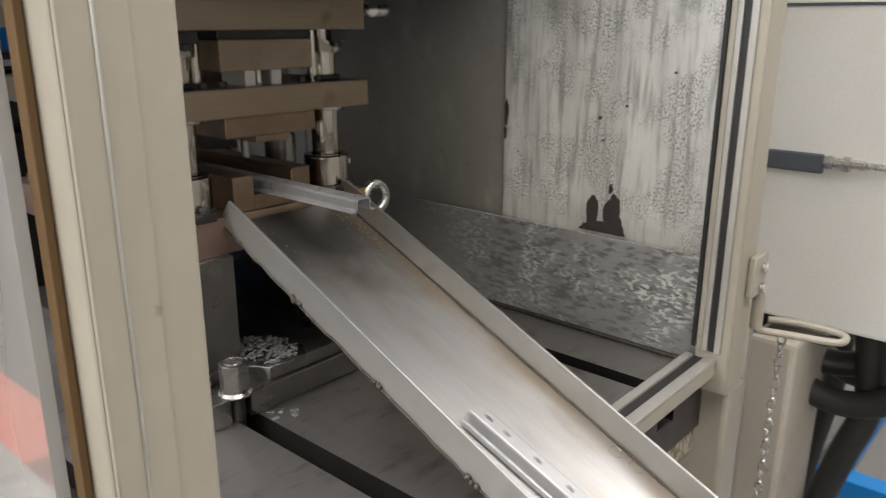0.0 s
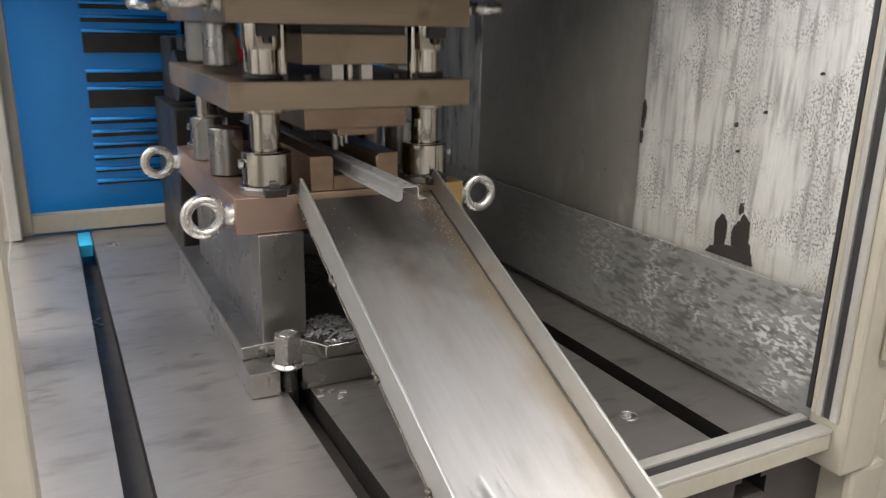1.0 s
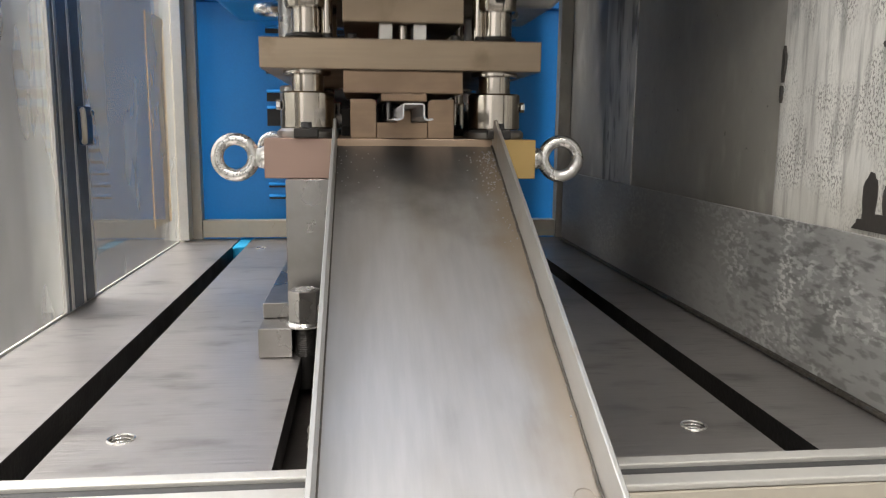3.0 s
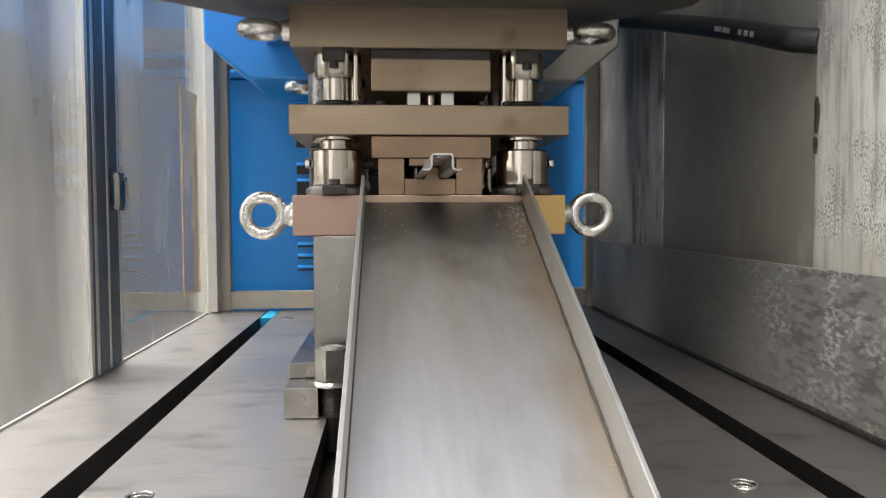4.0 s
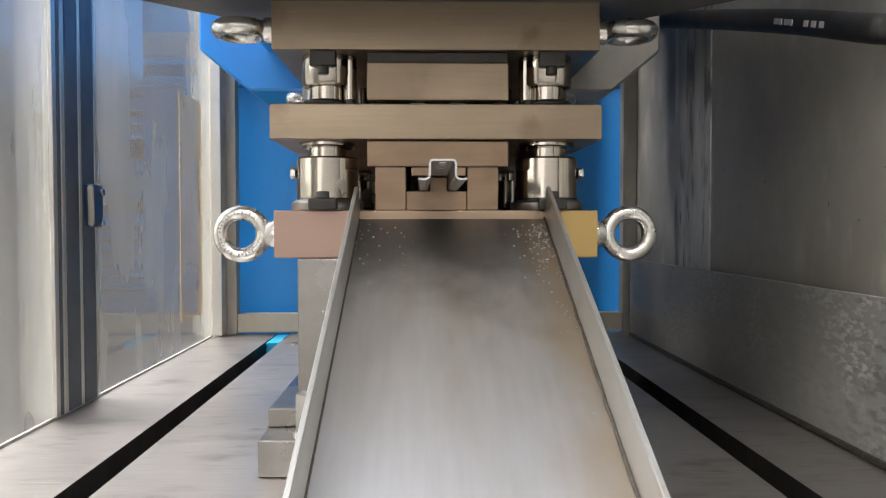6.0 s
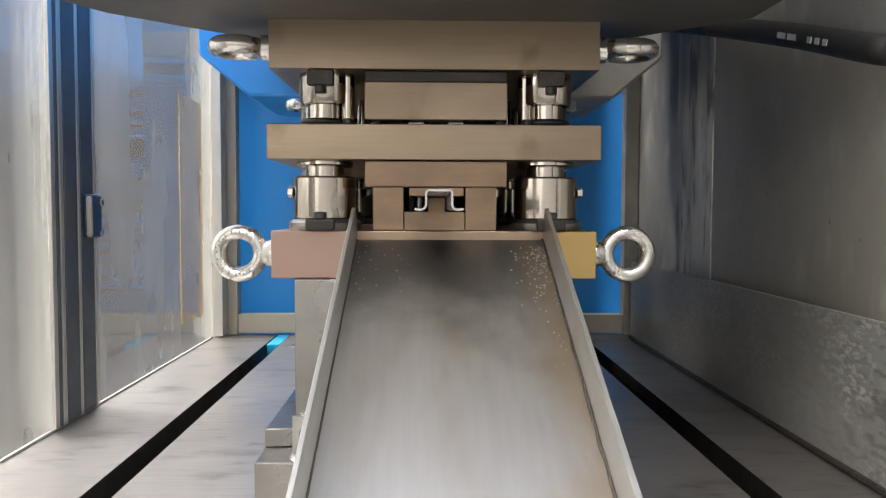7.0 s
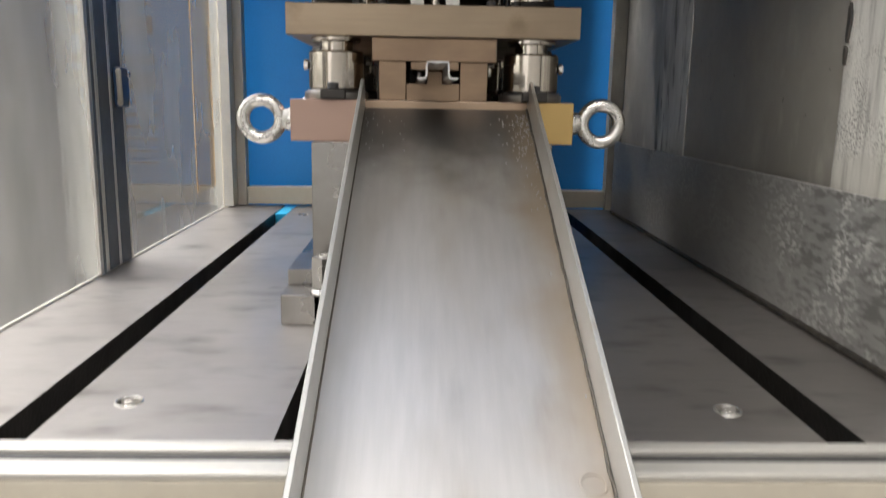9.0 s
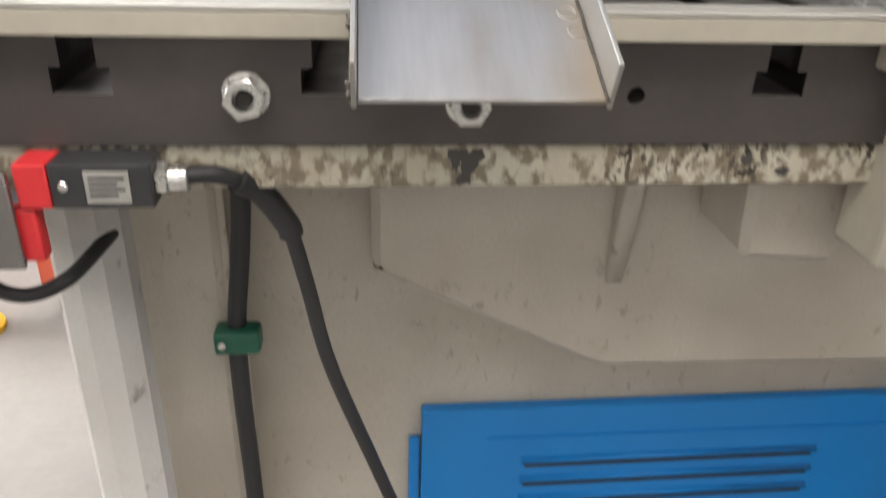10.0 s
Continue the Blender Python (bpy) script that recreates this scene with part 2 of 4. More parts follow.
def acrylic(name="scuffed_acrylic", tint=(0.9, 0.91, 0.88, 1), paint=(0.78, 0.77, 0.73, 1), haze=(0.24, 0.44)):
    m = bpy.data.materials.new(name)
    m.use_nodes = True
    nt = m.node_tree
    N, L = nt.nodes.new, nt.links.new
    p, out = nt.nodes["Principled BSDF"], nt.nodes["Material Output"]
    p.inputs["Base Color"].default_value = paint
    p.inputs["Roughness"].default_value = 0.6
    p.inputs["Specular IOR Level"].default_value = 0.2
    tr = N("ShaderNodeBsdfTransparent")
    tr.inputs[0].default_value = tint
    co, mp, no = N("ShaderNodeTexCoord"), N("ShaderNodeMapping"), N("ShaderNodeTexNoise")
    mp.inputs["Scale"].default_value = (1, 1.6, 0.5)
    no.inputs["Scale"].default_value, no.inputs["Detail"].default_value = 6, 3
    L(co.outputs["Object"], mp.inputs[0])
    L(mp.outputs[0], no.inputs[0])
    r = N("ShaderNodeMapRange")
    r.inputs[1].default_value, r.inputs[2].default_value = 0.25, 0.75
    r.inputs[3].default_value, r.inputs[4].default_value = haze
    L(no.outputs["Fac"], r.inputs[0])
    mx = N("ShaderNodeMixShader")
    L(r.outputs[0], mx.inputs[0])
    L(tr.outputs[0], mx.inputs[1])
    tl, m0 = N("ShaderNodeBsdfTranslucent"), N("ShaderNodeMixShader")
    tl.inputs[0].default_value = (0.92, 0.91, 0.88, 1)
    m0.inputs[0].default_value = 0.16
    L(p.outputs[0], m0.inputs[1])
    L(tl.outputs[0], m0.inputs[2])
    L(m0.outputs[0], mx.inputs[2])
    gl, fr, m2 = N("ShaderNodeBsdfGlossy"), N("ShaderNodeFresnel"), N("ShaderNodeMixShader")
    gl.inputs["Roughness"].default_value = 0.03
    fr.inputs[0].default_value = 1.75
    L(fr.outputs[0], m2.inputs[0])
    L(mx.outputs[0], m2.inputs[1])
    L(gl.outputs[0], m2.inputs[2])
    L(m2.outputs[0], out.inputs[0])
    return m


acrylic_mat = acrylic()
# tinted sheet material that stands for an amber reflection in the pane
amber_mat = acrylic("amber_reflection", (0.95, 0.80, 0.50, 1), (0.80, 0.50, 0.18, 1), (0.30, 0.55))


# ---------------------------------------------------------------- building helpers
def finish(bm, name, material, smooth=True):
    bmesh.ops.recalc_face_normals(bm, faces=bm.faces)
    for e in bm.edges:
        if len(e.link_faces) == 2 and e.calc_face_angle(0) > 0.6:
            e.smooth = False
    for f in bm.faces:
        n = f.normal
        f.smooth = smooth and not (max(abs(n.x), abs(n.y), abs(n.z)) > 0.9999 and f.calc_area() > 4e-6)
    me = bpy.data.meshes.new(name)
    bm.to_mesh(me)
    bm.free()
    me.materials.append(material)
    return me


def part(name, bm, material, parent=None, label=""):
    ob = new(name, finish(bm, name, material))
    ob.parent = parent
    return tagged(ob, label)


def thing(name, label, category, group="", kind="", at=None):
    ob = new(name)
    ob.empty_display_size = 0.02
    if at is not None:
        ob.matrix_world = at
    return tagged(ob, label, category, group, kind)


def setting(name, bm, material, label, category="structure"):
    return tagged(part(name, bm, material), label, category, kind="structure")


def box(x0, x1, y0, y1, z0, z1, bevel=0.001, bm=None):
    b = bmesh.new()
    bmesh.ops.create_cube(b, size=1)
    for v in b.verts:
        v.co = Vector(((x0 + x1) / 2 + v.co.x * (x1 - x0), (y0 + y1) / 2 + v.co.y * (y1 - y0), (z0 + z1) / 2 + v.co.z * (z1 - z0)))
    if bevel:
        bmesh.ops.bevel(b, geom=list(b.edges), offset=bevel, segments=2, affect="EDGES", profile=0.5)
    return merge(bm, b)


def merge(bm, b):
    if bm is None:
        return b
    me = bpy.data.meshes.new("tmp")
    b.to_mesh(me)
    b.free()
    bm.from_mesh(me)
    bpy.data.meshes.remove(me)
    return bm


def lathe(profile, m=None, seg=40, bm=None):
    """Turns (radius, height) pairs round z, then moves by m."""
    b = bmesh.new()
    rings = []
    for r, z in profile:
        rings.append([b.verts.new((r * math.cos(2 * math.pi * i / seg), r * math.sin(2 * math.pi * i / seg), z)) for i in range(seg)] if r > 1e-6 else [b.verts.new((0, 0, z))])
    for a, c in zip(rings, rings[1:]):
        for i in range(seg):
            j = (i + 1) % seg
            if len(a) == 1 and len(c) == 1:
                continue
            if len(a) == 1:
                b.faces.new((a[0], c[j], c[i]))
            elif len(c) == 1:
                b.faces.new((a[i], a[j], c[0]))
            else:
                b.faces.new((a[i], a[j], c[j], c[i]))
    if m is not None:
        b.transform(m)
    return merge(bm, b)


def cyl(r, z0, z1, m=None, chamfer=0.0008, seg=40, bm=None):
    c = min(chamfer, r * 0.4)
    return lathe([(0, z0), (r - c, z0), (r, z0 + c), (r, z1 - c), (r - c, z1), (0, z1)], m, seg, bm)


def hexagon(af, z0, z1, m=None, bm=None, bore=0.0):
    b = bmesh.new()
    R = af / math.sqrt(3)
    c = 0.10 * af
    rings = []
    for r, z in ((R * 0.93, z0), (R, z0 + c * 0.35), (R, z1 - c * 0.35), (R * 0.9, z1)):
        rings.append([b.verts.new((r * math.cos(math.pi * i / 3), r * math.sin(math.pi * i / 3), z)) for i in range(6)])
    for a, d in zip(rings, rings[1:]):
        for i in range(6):
            b.faces.new((a[i], a[(i + 1) % 6], d[(i + 1) % 6], d[i]))
    b.faces.new(rings[0])
    if bore:
        last = rings[-1]
        for z in (z1, z0 + 0.002):
            nxt = [b.verts.new((bore * math.cos(math.pi * i / 12), bore * math.sin(math.pi * i / 12), z)) for i in range(24)]
            if last is rings[-1]:
                for i in range(6):
                    q = [nxt[(4 * i + k) % 24] for k in range(5)]
                    b.faces.new((last[i], *q, last[(i + 1) % 6]))
            else:
                for i in range(24):
                    b.faces.new((last[i], last[(i + 1) % 24], nxt[(i + 1) % 24], nxt[i]))
            last = nxt
    else:
        b.faces.new(rings[-1])
    if m is not None:
        b.transform(m)
    return merge(bm, b)


def torus(R, r, m=None, seg=48, ring=16, flat=1.0, bm=None):
    b = bmesh.new()
    g = [[b.verts.new(((R + r * math.cos(2 * math.pi * j / ring)) * math.cos(2 * math.pi * i / seg), (R + r * math.cos(2 * math.pi * j / ring)) * math.sin(2 * math.pi * i / seg), flat * r * math.sin(2 * math.pi * j / ring))) for j in range(ring)] for i in range(seg)]
    for i in range(seg):
        for j in range(ring):
            b.faces.new((g[i][j], g[(i + 1) % seg][j], g[(i + 1) % seg][(j + 1) % ring], g[i][(j + 1) % ring]))
    if m is not None:
        b.transform(m)
    return merge(bm, b)


def extrude(poly, axis, a, b_, bevel=0.0, bm=None):
    """Prism: poly of 2D points in the two other axes, from a to b_ along axis (0 x, 1 y, 2 z)."""
    b = bmesh.new()

    def at(p, h):
        c = [p[0], p[1]]
        c.insert(axis, h)
        return b.verts.new(c)
    lo, hi = [at(p, a) for p in poly], [at(p, b_) for p in poly]
    b.faces.new(lo)
    b.faces.new(hi[::-1])
    n = len(poly)
    for i in range(n):
        b.faces.new((lo[i], hi[i], hi[(i + 1) % n], lo[(i + 1) % n]))
    if bevel:
        bmesh.ops.recalc_face_normals(b, faces=b.faces)
        bmesh.ops.bevel(b, geom=list(b.edges), offset=bevel, segments=1, affect="EDGES")
    return merge(bm, b)


def tube(points, r, seg=12, sub=8, bm=None, closed=False):
    """A round hose through the points, smoothed."""
    P = [Vector(p) for p in points]
    n, path = len(P), []
    for i in range(n if closed else n - 1):
        p0, p1, p2, p3 = (P[i - 1], P[i], P[(i + 1) % n], P[(i + 2) % n]) if closed else (P[max(i - 1, 0)], P[i], P[i + 1], P[min(i + 2, n - 1)])
        for k in range(sub):
            t = k / sub
            path.append(0.5 * (2 * p1 + (p2 - p0) * t + (2 * p0 - 5 * p1 + 4 * p2 - p3) * t * t + (3 * p1 - p0 - 3 * p2 + p3) * t ** 3))
    if not closed:
        path.append(P[-1])
    b = bmesh.new()
    rings, up = [], Vector((0.13, 0.31, 0.94))
    m = len(path)
    for i, p in enumerate(path):
        d = (path[(i + 1) % m] - path[i - 1]) if closed else (path[min(i + 1, m - 1)] - path[max(i - 1, 0)])
        d.normalize()
        u = d.cross(up)
        if u.length < 1e-3:
            u = d.cross(Vector((1, 0, 0)))
        u.normalize()
        up = u.cross(d)
        rings.append([b.verts.new(p + r * (math.cos(2 * math.pi * j / seg) * u + math.sin(2 * math.pi * j / seg) * up)) for j in range(seg)])
    for i in range(m if closed else m - 1):
        a, c = rings[i], rings[(i + 1) % m]
        for j in range(seg):
            b.faces.new((a[j], a[(j + 1) % seg], c[(j + 1) % seg], c[j]))
    if not closed:
        b.faces.new(rings[0][::-1])
        b.faces.new(rings[-1])
    return merge(bm, b)


def cut(ob, cutter):
    """Takes the cutter's volume out of ob's mesh for good."""
    tool = new("cutter", finish(cutter, "cutter", dark_steel))
    mod = ob.modifiers.new("cut", "BOOLEAN")
    mod.object, mod.solver = tool, "EXACT"
    me = bpy.data.meshes.new_from_object(ob.evaluated_get(bpy.context.evaluated_depsgraph_get()))
    ob.modifiers.clear()
    b = bmesh.new()
    b.from_mesh(me)
    for e in b.edges:
        e.smooth = not (len(e.link_faces) == 2 and e.calc_face_angle(0) > 0.5)
    bmesh.ops.triangulate(b, faces=[f for f in b.faces if len(f.verts) > 4])
    b.to_mesh(me)
    b.free()
    for f in me.polygons:
        f.use_smooth = f.area < 2e-5
    ob.data = me
    bpy.data.objects.remove(tool)
    return ob


# ---------------------------------------------------------------- hall
FLOOR = -0.86
setting("floor", box(-4, 4, -4, 4, FLOOR - 0.1, FLOOR, 0), concrete, "grey concrete workshop floor, dusty and worn", "floor")
for nm, b in (("wall_north", (-4.1, 4.1, 4, 4.1)), ("wall_south", (-4.1, 4.1, -4.1, -4)), ("wall_west", (-4.1, -4, -4, 4)), ("wall_east", (4, 4.1, -4, 4))):
    setting(nm, box(*b, FLOOR, 2.6, 0), hall_paint, "plain light grey workshop wall", "wall")
setting("ceiling", box(-4.1, 4.1, -4.1, 4.1, 2.6, 2.7, 0), hall_paint, "plain grey workshop ceiling", "ceiling")

# ---------------------------------------------------------------- press bed with four T-slots
SLOTS = (-0.2445, -0.081, 0.081, 0.242)
BED_Y0, BED_Y1 = -0.331, 0.70
prof = [(-0.46, -0.077), (-0.46, 0.0)]
for sx in SLOTS:
    prof += [(sx - 0.0116, 0.0), (sx - 0.0116, -0.023), (sx - 0.0195, -0.023), (sx - 0.0195, -0.041), (sx + 0.0195, -0.041), (sx + 0.0195, -0.023), (sx + 0.0116, -0.023), (sx + 0.0116, 0.0)]
prof += [(0.40, 0.0), (0.40, -0.055), (0.375, -0.077)]
bed = thing("press_bed", "thick ground-steel press bed plate with four T-slots", "press bed")
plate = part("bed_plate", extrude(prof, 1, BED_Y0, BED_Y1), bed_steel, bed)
holes = bmesh.new()
for hx, hy in ((-0.195, -0.217), (0.19, -0.226), (-0.205, 0.586)):
    cyl(0.0075, -0.03, 0.01, pose(hx, hy, 0), 0, 24, holes)
for hx in (0.136, 0.015, -0.138):
    cyl(0.0065, -0.05, 0.03, pose(hx, BED_Y0, -0.041, 90), 0, 24, holes)
cut(plate, holes)
plate.data.materials.clear()
plate.data.materials.append(bed_steel)
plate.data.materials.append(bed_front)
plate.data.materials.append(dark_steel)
# slot side faces get dark steel: the shade inside the slots as colour
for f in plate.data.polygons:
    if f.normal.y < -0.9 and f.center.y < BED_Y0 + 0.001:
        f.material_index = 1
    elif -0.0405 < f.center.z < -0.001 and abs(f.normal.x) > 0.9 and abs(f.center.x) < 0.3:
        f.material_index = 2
for hx, hy in ((-0.195, -0.217), (0.19, -0.226), (-0.205, 0.586)):
    th_bm = torus(0.0083, 0.0009, pose(hx, hy, 0.0), 32, 8)
    for k in range(5):
        torus(0.0073, 0.0005, pose(hx, hy, -0.002 - 0.0022 * k), 28, 6, bm=th_bm)
    part("threaded_hole", th_bm, bolt_zinc, bed, "bright threaded bolt hole")
part("slot_end_block", box(SLOTS[0] - 0.010, SLOTS[0] + 0.010, 0.600, 0.69, -0.02, -0.0006), slot_blue, bed, "blue painted end of the slot")
# dark strips on the slot bottoms stand for the shade down there
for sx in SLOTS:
    part("slot_shade_strip", box(sx - 0.019, sx + 0.019, BED_Y0 + 0.002, 0.69, -0.0409, -0.0402, 0), oil, bed, "slot bottom coloured dark for the shade in the slot")


def stud_nut(m, parent, name="hex_nut"):
    n = hexagon(0.0255, 0, 0.014, m, None, 0.0078)
    return part(name, n, bolt_zinc, parent, "bright zinc hex nut")


bolt_f = thing("bed_front_bolt", "zinc hex nut on a stud in the bed's front face", "bolt", at=pose(-0.138, BED_Y0, -0.041, 90))
stud_nut(pose(0, 0, 0.002, 0, 0, 12), bolt_f)
part("washer", cyl(0.0165, 0, 0.0022), bolt_zinc, bolt_f)
part("stud", cyl(0.0058, 0, 0.010, pose(0, 0, 0.002)), dark_steel, bolt_f, "dark sawn stud end")
bolt_2 = thing("bed_front_bolt", "zinc hex nut on the bed front under the chute", "bolt", at=pose(0.015, BED_Y0, -0.046, 90))
stud_nut(pose(0, 0, 0.002), bolt_2)
part("washer", cyl(0.0165, 0, 0.0022), bolt_zinc, bolt_2)
part("stud", cyl(0.0058, 0, 0.010, pose(0, 0, 0.002)), dark_steel, bolt_2)

# ---------------------------------------------------------------- press frame below the bed
castg = thing("cast_machine_base", "cream painted cast press frame, dirty under the bed", "machine frame")
part("ledge", box(-0.34, 0.345, -0.327, -0.05, -0.112, -0.0785, 0.003), dirty_cast, castg, "oil-spattered cream ledge below the bed")
part("web", box(-0.30, 0.75, -0.11, 0.60, FLOOR, -0.1125, 0.004), cast_paint, castg)
part("raised_panel", extrude([(-0.053, -0.113), (-0.053, -0.262), (-0.045, -0.27), (0.18, -0.384), (0.20, -0.392), (0.75, -0.402), (0.75, -0.113)], 1, -0.172, -0.1105, 0.009), cast_paint, castg, "raised cast panel with a slanting lower edge")
boss = part("boss", extrude([(0.27, -0.113), (0.275, -0.205), (0.365, -0.212), (0.395, -0.165), (0.395, -0.113)], 1, -0.275, -0.1725, 0.008), cast_paint, castg, "cast lug with a drilled hole")
cut(boss, cyl(0.013, 0, 0.08, pose(0.336, -0.27, -0.170, -72), 0, 28))
part("rib", extrude([(-0.212, -0.113), (-0.1725, -0.113), (-0.1725, -0.285)], 0, 0.188, 0.21, 0.003), cast_paint, castg, "tapered cast rib")
part("shoulder", extrude([(0.347, -0.0785), (0.41, -0.02), (0.50, 0.05), (0.50, -0.12), (0.40, -0.16), (0.347, -0.12)], 1, -0.325, -0.12, 0.006), cast_paint, castg)
leg = lathe([(0.0, FLOOR), (0.037, FLOOR), (0.034, -0.1135), (0, -0.1135)], pose(-0.294, -0.235, 0, 0, 0, 12), 10)
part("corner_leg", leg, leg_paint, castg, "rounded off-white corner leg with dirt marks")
part("side_leg", box(-0.325, -0.19, -0.16, -0.111, FLOOR, -0.1130, 0.02), cast_paint, castg)
part("panel_edge", box(-0.20, -0.192, -0.168, -0.111, FLOOR, -0.1131, 0.002), cast_paint, castg)

cover = thing("louvred_cover", "blue sheet-metal cover with louvre slots on the press frame", "cover")
cover_sheet = part("sheet", box(0.005, 0.74, -0.128, -0.1115, FLOOR + 0.02, -0.478, 0.002), blue, cover)
part("flange", box(-0.010, 0.003, -0.122, -0.1115, FLOOR + 0.02, -0.525, 0.002), blue, cover)
for k in range(4):
    z = -0.562 - 0.031 * k
    part("louvre", extrude([(-0.1282, z + 0.001), (-0.1282, z + 0.009), (-0.1325, z + 0.001)], 0, 0.13, 0.52), blue, cover_sheet)
    part("louvre_slot", box(0.135, 0.515, -0.1292, -0.1288, z - 0.0075, z + 0.0008, 0), rubber, cover_sheet)

part("fold_line", box(0.085, 0.735, -0.1305, -0.1281, -0.5235, -0.5205, 0.0006), blue, cover)
rng = random.Random(12)
for i, (cx, cz, w, h) in enumerate(((0.008, -0.088, 0.011, 0.018), (0.017, -0.093, 0.013, 0.026), (0.024, -0.086, 0.010, 0.014), (0.014, -0.105, 0.012, 0.008), (0.232, -0.090, 0.008, 0.010), (0.262, -0.100, 0.010, 0.006))):
    pts = []
    for k in range(22):
        a = 2 * math.pi * k / 22
        rr = 1 + 0.2 * math.sin(3 * a + i) + 0.25 * rng.uniform(-1, 1)
        pts.append((cx + 0.5 * w * rr * math.cos(a), min(max(cz + 0.5 * h * rr * math.sin(a), -0.1095), -0.0815)))
    tagged(part("oil_stain", extrude(pts, 1, -0.3277 - 0.0002 * i, -0.3269), oil), "dark oil stain on the cream ledge", "stain", kind="structure")

# cables and the safety switch
cable_a = thing("sensor_cable", "thick black cable curving down from the switch", "cable")
part("jacket", tube([(-0.183, -0.345, -0.094), (-0.160, -0.335, -0.098), (-0.138, -0.315, -0.118), (-0.120, -0.30, -0.152), (-0.108, -0.29, -0.21), (-0.092, -0.28, -0.30), (-0.055, -0.26, -0.43), (-0.02, -0.24, -0.55), (0.02, -0.2, -0.70)], 0.0065), rubber, cable_a)
part("strain_sleeve", tube([(-0.150, -0.328, -0.104), (-0.135, -0.313, -0.121), (-0.1195, -0.30, -0.152), (-0.117, -0.298, -0.162)], 0.0098), rubber, cable_a)
cable_b = thing("power_cable", "black cable hanging straight down the press frame", "cable")
part("jacket", tube([(-0.172, -0.2, -0.113), (-0.173, -0.185, -0.17), (-0.180, -0.18, -0.24), (-0.190, -0.178, -0.32), (-0.192, -0.178, -0.40), (-0.190, -0.178, -0.52), (-0.188, -0.178, -0.70)], 0.0095), rubber, cable_b)
clampg = thing("cable_clamp", "green plastic clamp holding the black cable", "cable clamp")
part("body", box(-0.212, -0.166, -0.196, -0.1685, -0.345, -0.318, 0.005), green, clampg)
part("screw", cyl(0.004, 0, 0.004, pose(-0.203, -0.196, -0.331, 90)), bolt_zinc, clampg)
sw = thing("safety_switch", "black and red door safety switch with a grey label", "switch")
part("body", box(-0.266, -0.200, -0.362, -0.331, -0.1115, -0.0795, 0.002), black_plastic, sw)
type_plate = part("type_plate", box(-0.243, -0.214, -0.3635, -0.3622, -0.107, -0.084, 0.0005), label_grey, sw, "worn aluminium type plate")
for k in range(4):
    part("type_line", box(-0.240, -0.217 - 0.005 * (k % 2), -0.3641, -0.3637, -0.0895 - 0.004 * k, -0.0880 - 0.004 * k, 0), black_plastic, type_plate)
part("red_head", box(-0.288, -0.2663, -0.362, -0.331, -0.1115, -0.0795, 0.002), red, sw, "red switch head")
part("screw", cyl(0.0035, 0, 0.002, pose(-0.257, -0.362, -0.095, 90)), bolt_zinc, sw)
gland = part("gland_nut", hexagon(0.021, 0, 0.008, pose(-0.200, -0.346, -0.0955, 0, 90)), bolt_zinc, sw, "nickel cable gland")
part("gland_cap", cyl(0.0092, 0.008, 0.021, pose(-0.200, -0.346, -0.0955, 0, 90)), bolt_zinc, gland)
br = thing("switch_bracket", "grey steel bracket with red actuator beside the switch", "bracket")
part("plate", box(-0.322, -0.2905, -0.366, -0.361, -0.155, -0.084, 0.002), grey_steel, br)
part("red_key", box(-0.300, -0.279, -0.360, -0.345, -0.152, -0.112, 0.003), red, br, "red actuator")
for z in (-0.097, -0.13):
    part("bolt", hexagon(0.009, 0, 0.004, pose(-0.307, -0.3655, z, 90)), bolt_zinc, br)
part("arm", box(-0.37, -0.3225, -0.364, -0.34, -0.16, -0.080, 0.002), grey_steel, br)
loop = thing("switch_lead", "short black lead looping behind the bracket", "cable")
part("jacket", tube([(-0.33, -0.34, -0.15), (-0.335, -0.33, -0.185), (-0.315, -0.32, -0.20), (-0.29, -0.30, -0.195), (-0.27, -0.25, -0.18)], 0.006), rubber, loop)
ybol = thing("yellow_post", "yellow painted steel guard post on the floor", "post")
part("tube", cyl(0.04, FLOOR, -0.25, pose(-0.945, 0.70, 0)), yellow, ybol)
part("foot", cyl(0.07, FLOOR, FLOOR + 0.015, pose(-0.945, 0.70, 0)), yellow, ybol)

# ---------------------------------------------------------------- guard: sill, posts, side walls, back frame
sill = setting("sill", box(-0.40, 0.311, -0.352, -0.3172, 0.0008, 0.0176, 0.0015), cream, "cream painted guard sill across the bed's front", "sill")
part("sill_lip", box(-0.40, 0.311, -0.3525, -0.3395, 0.0178, 0.0218, 0.0012), alu, sill, "bare bright metal lip")
part("sill_inner_lip", box(-0.40, 0.311, -0.3275, -0.3175, 0.0178, 0.0215, 0.001), alu, sill, "bare bright metal lip")
part("seal_strip", box(-0.40, 0.311, -0.3393, -0.3277, 0.0177, 0.0188, 0), rubber, sill, "dark rubber seal in the groove")
pl = setting("post_left", box(-0.3485, -0.3005, -0.355, -0.326, -0.02, 0.95, 0.002), cream, "cream painted square steel guard post", "post")
part("outer_step", box(-0.3480, -0.3355, -0.3585, -0.3552, -0.02, 0.95, 0.001), cream, pl)
part("middle_step", box(-0.3352, -0.3205, -0.3570, -0.3552, -0.02, 0.95, 0.0008), cream, pl)
part("sealant_line", tube([(-0.3353 + 0.0003 * math.sin(9 * k), -0.3585, -0.02 + 0.05 * k) for k in range(20)], 0.0008, 8, 3), alu, pl, "pale bead of sealant")
part("window_edge", box(-0.3525, -0.3488, -0.336, -0.327, 0.0, 0.95, 0.0008), brass_tape, pl, "amber edge of the acrylic sheet")
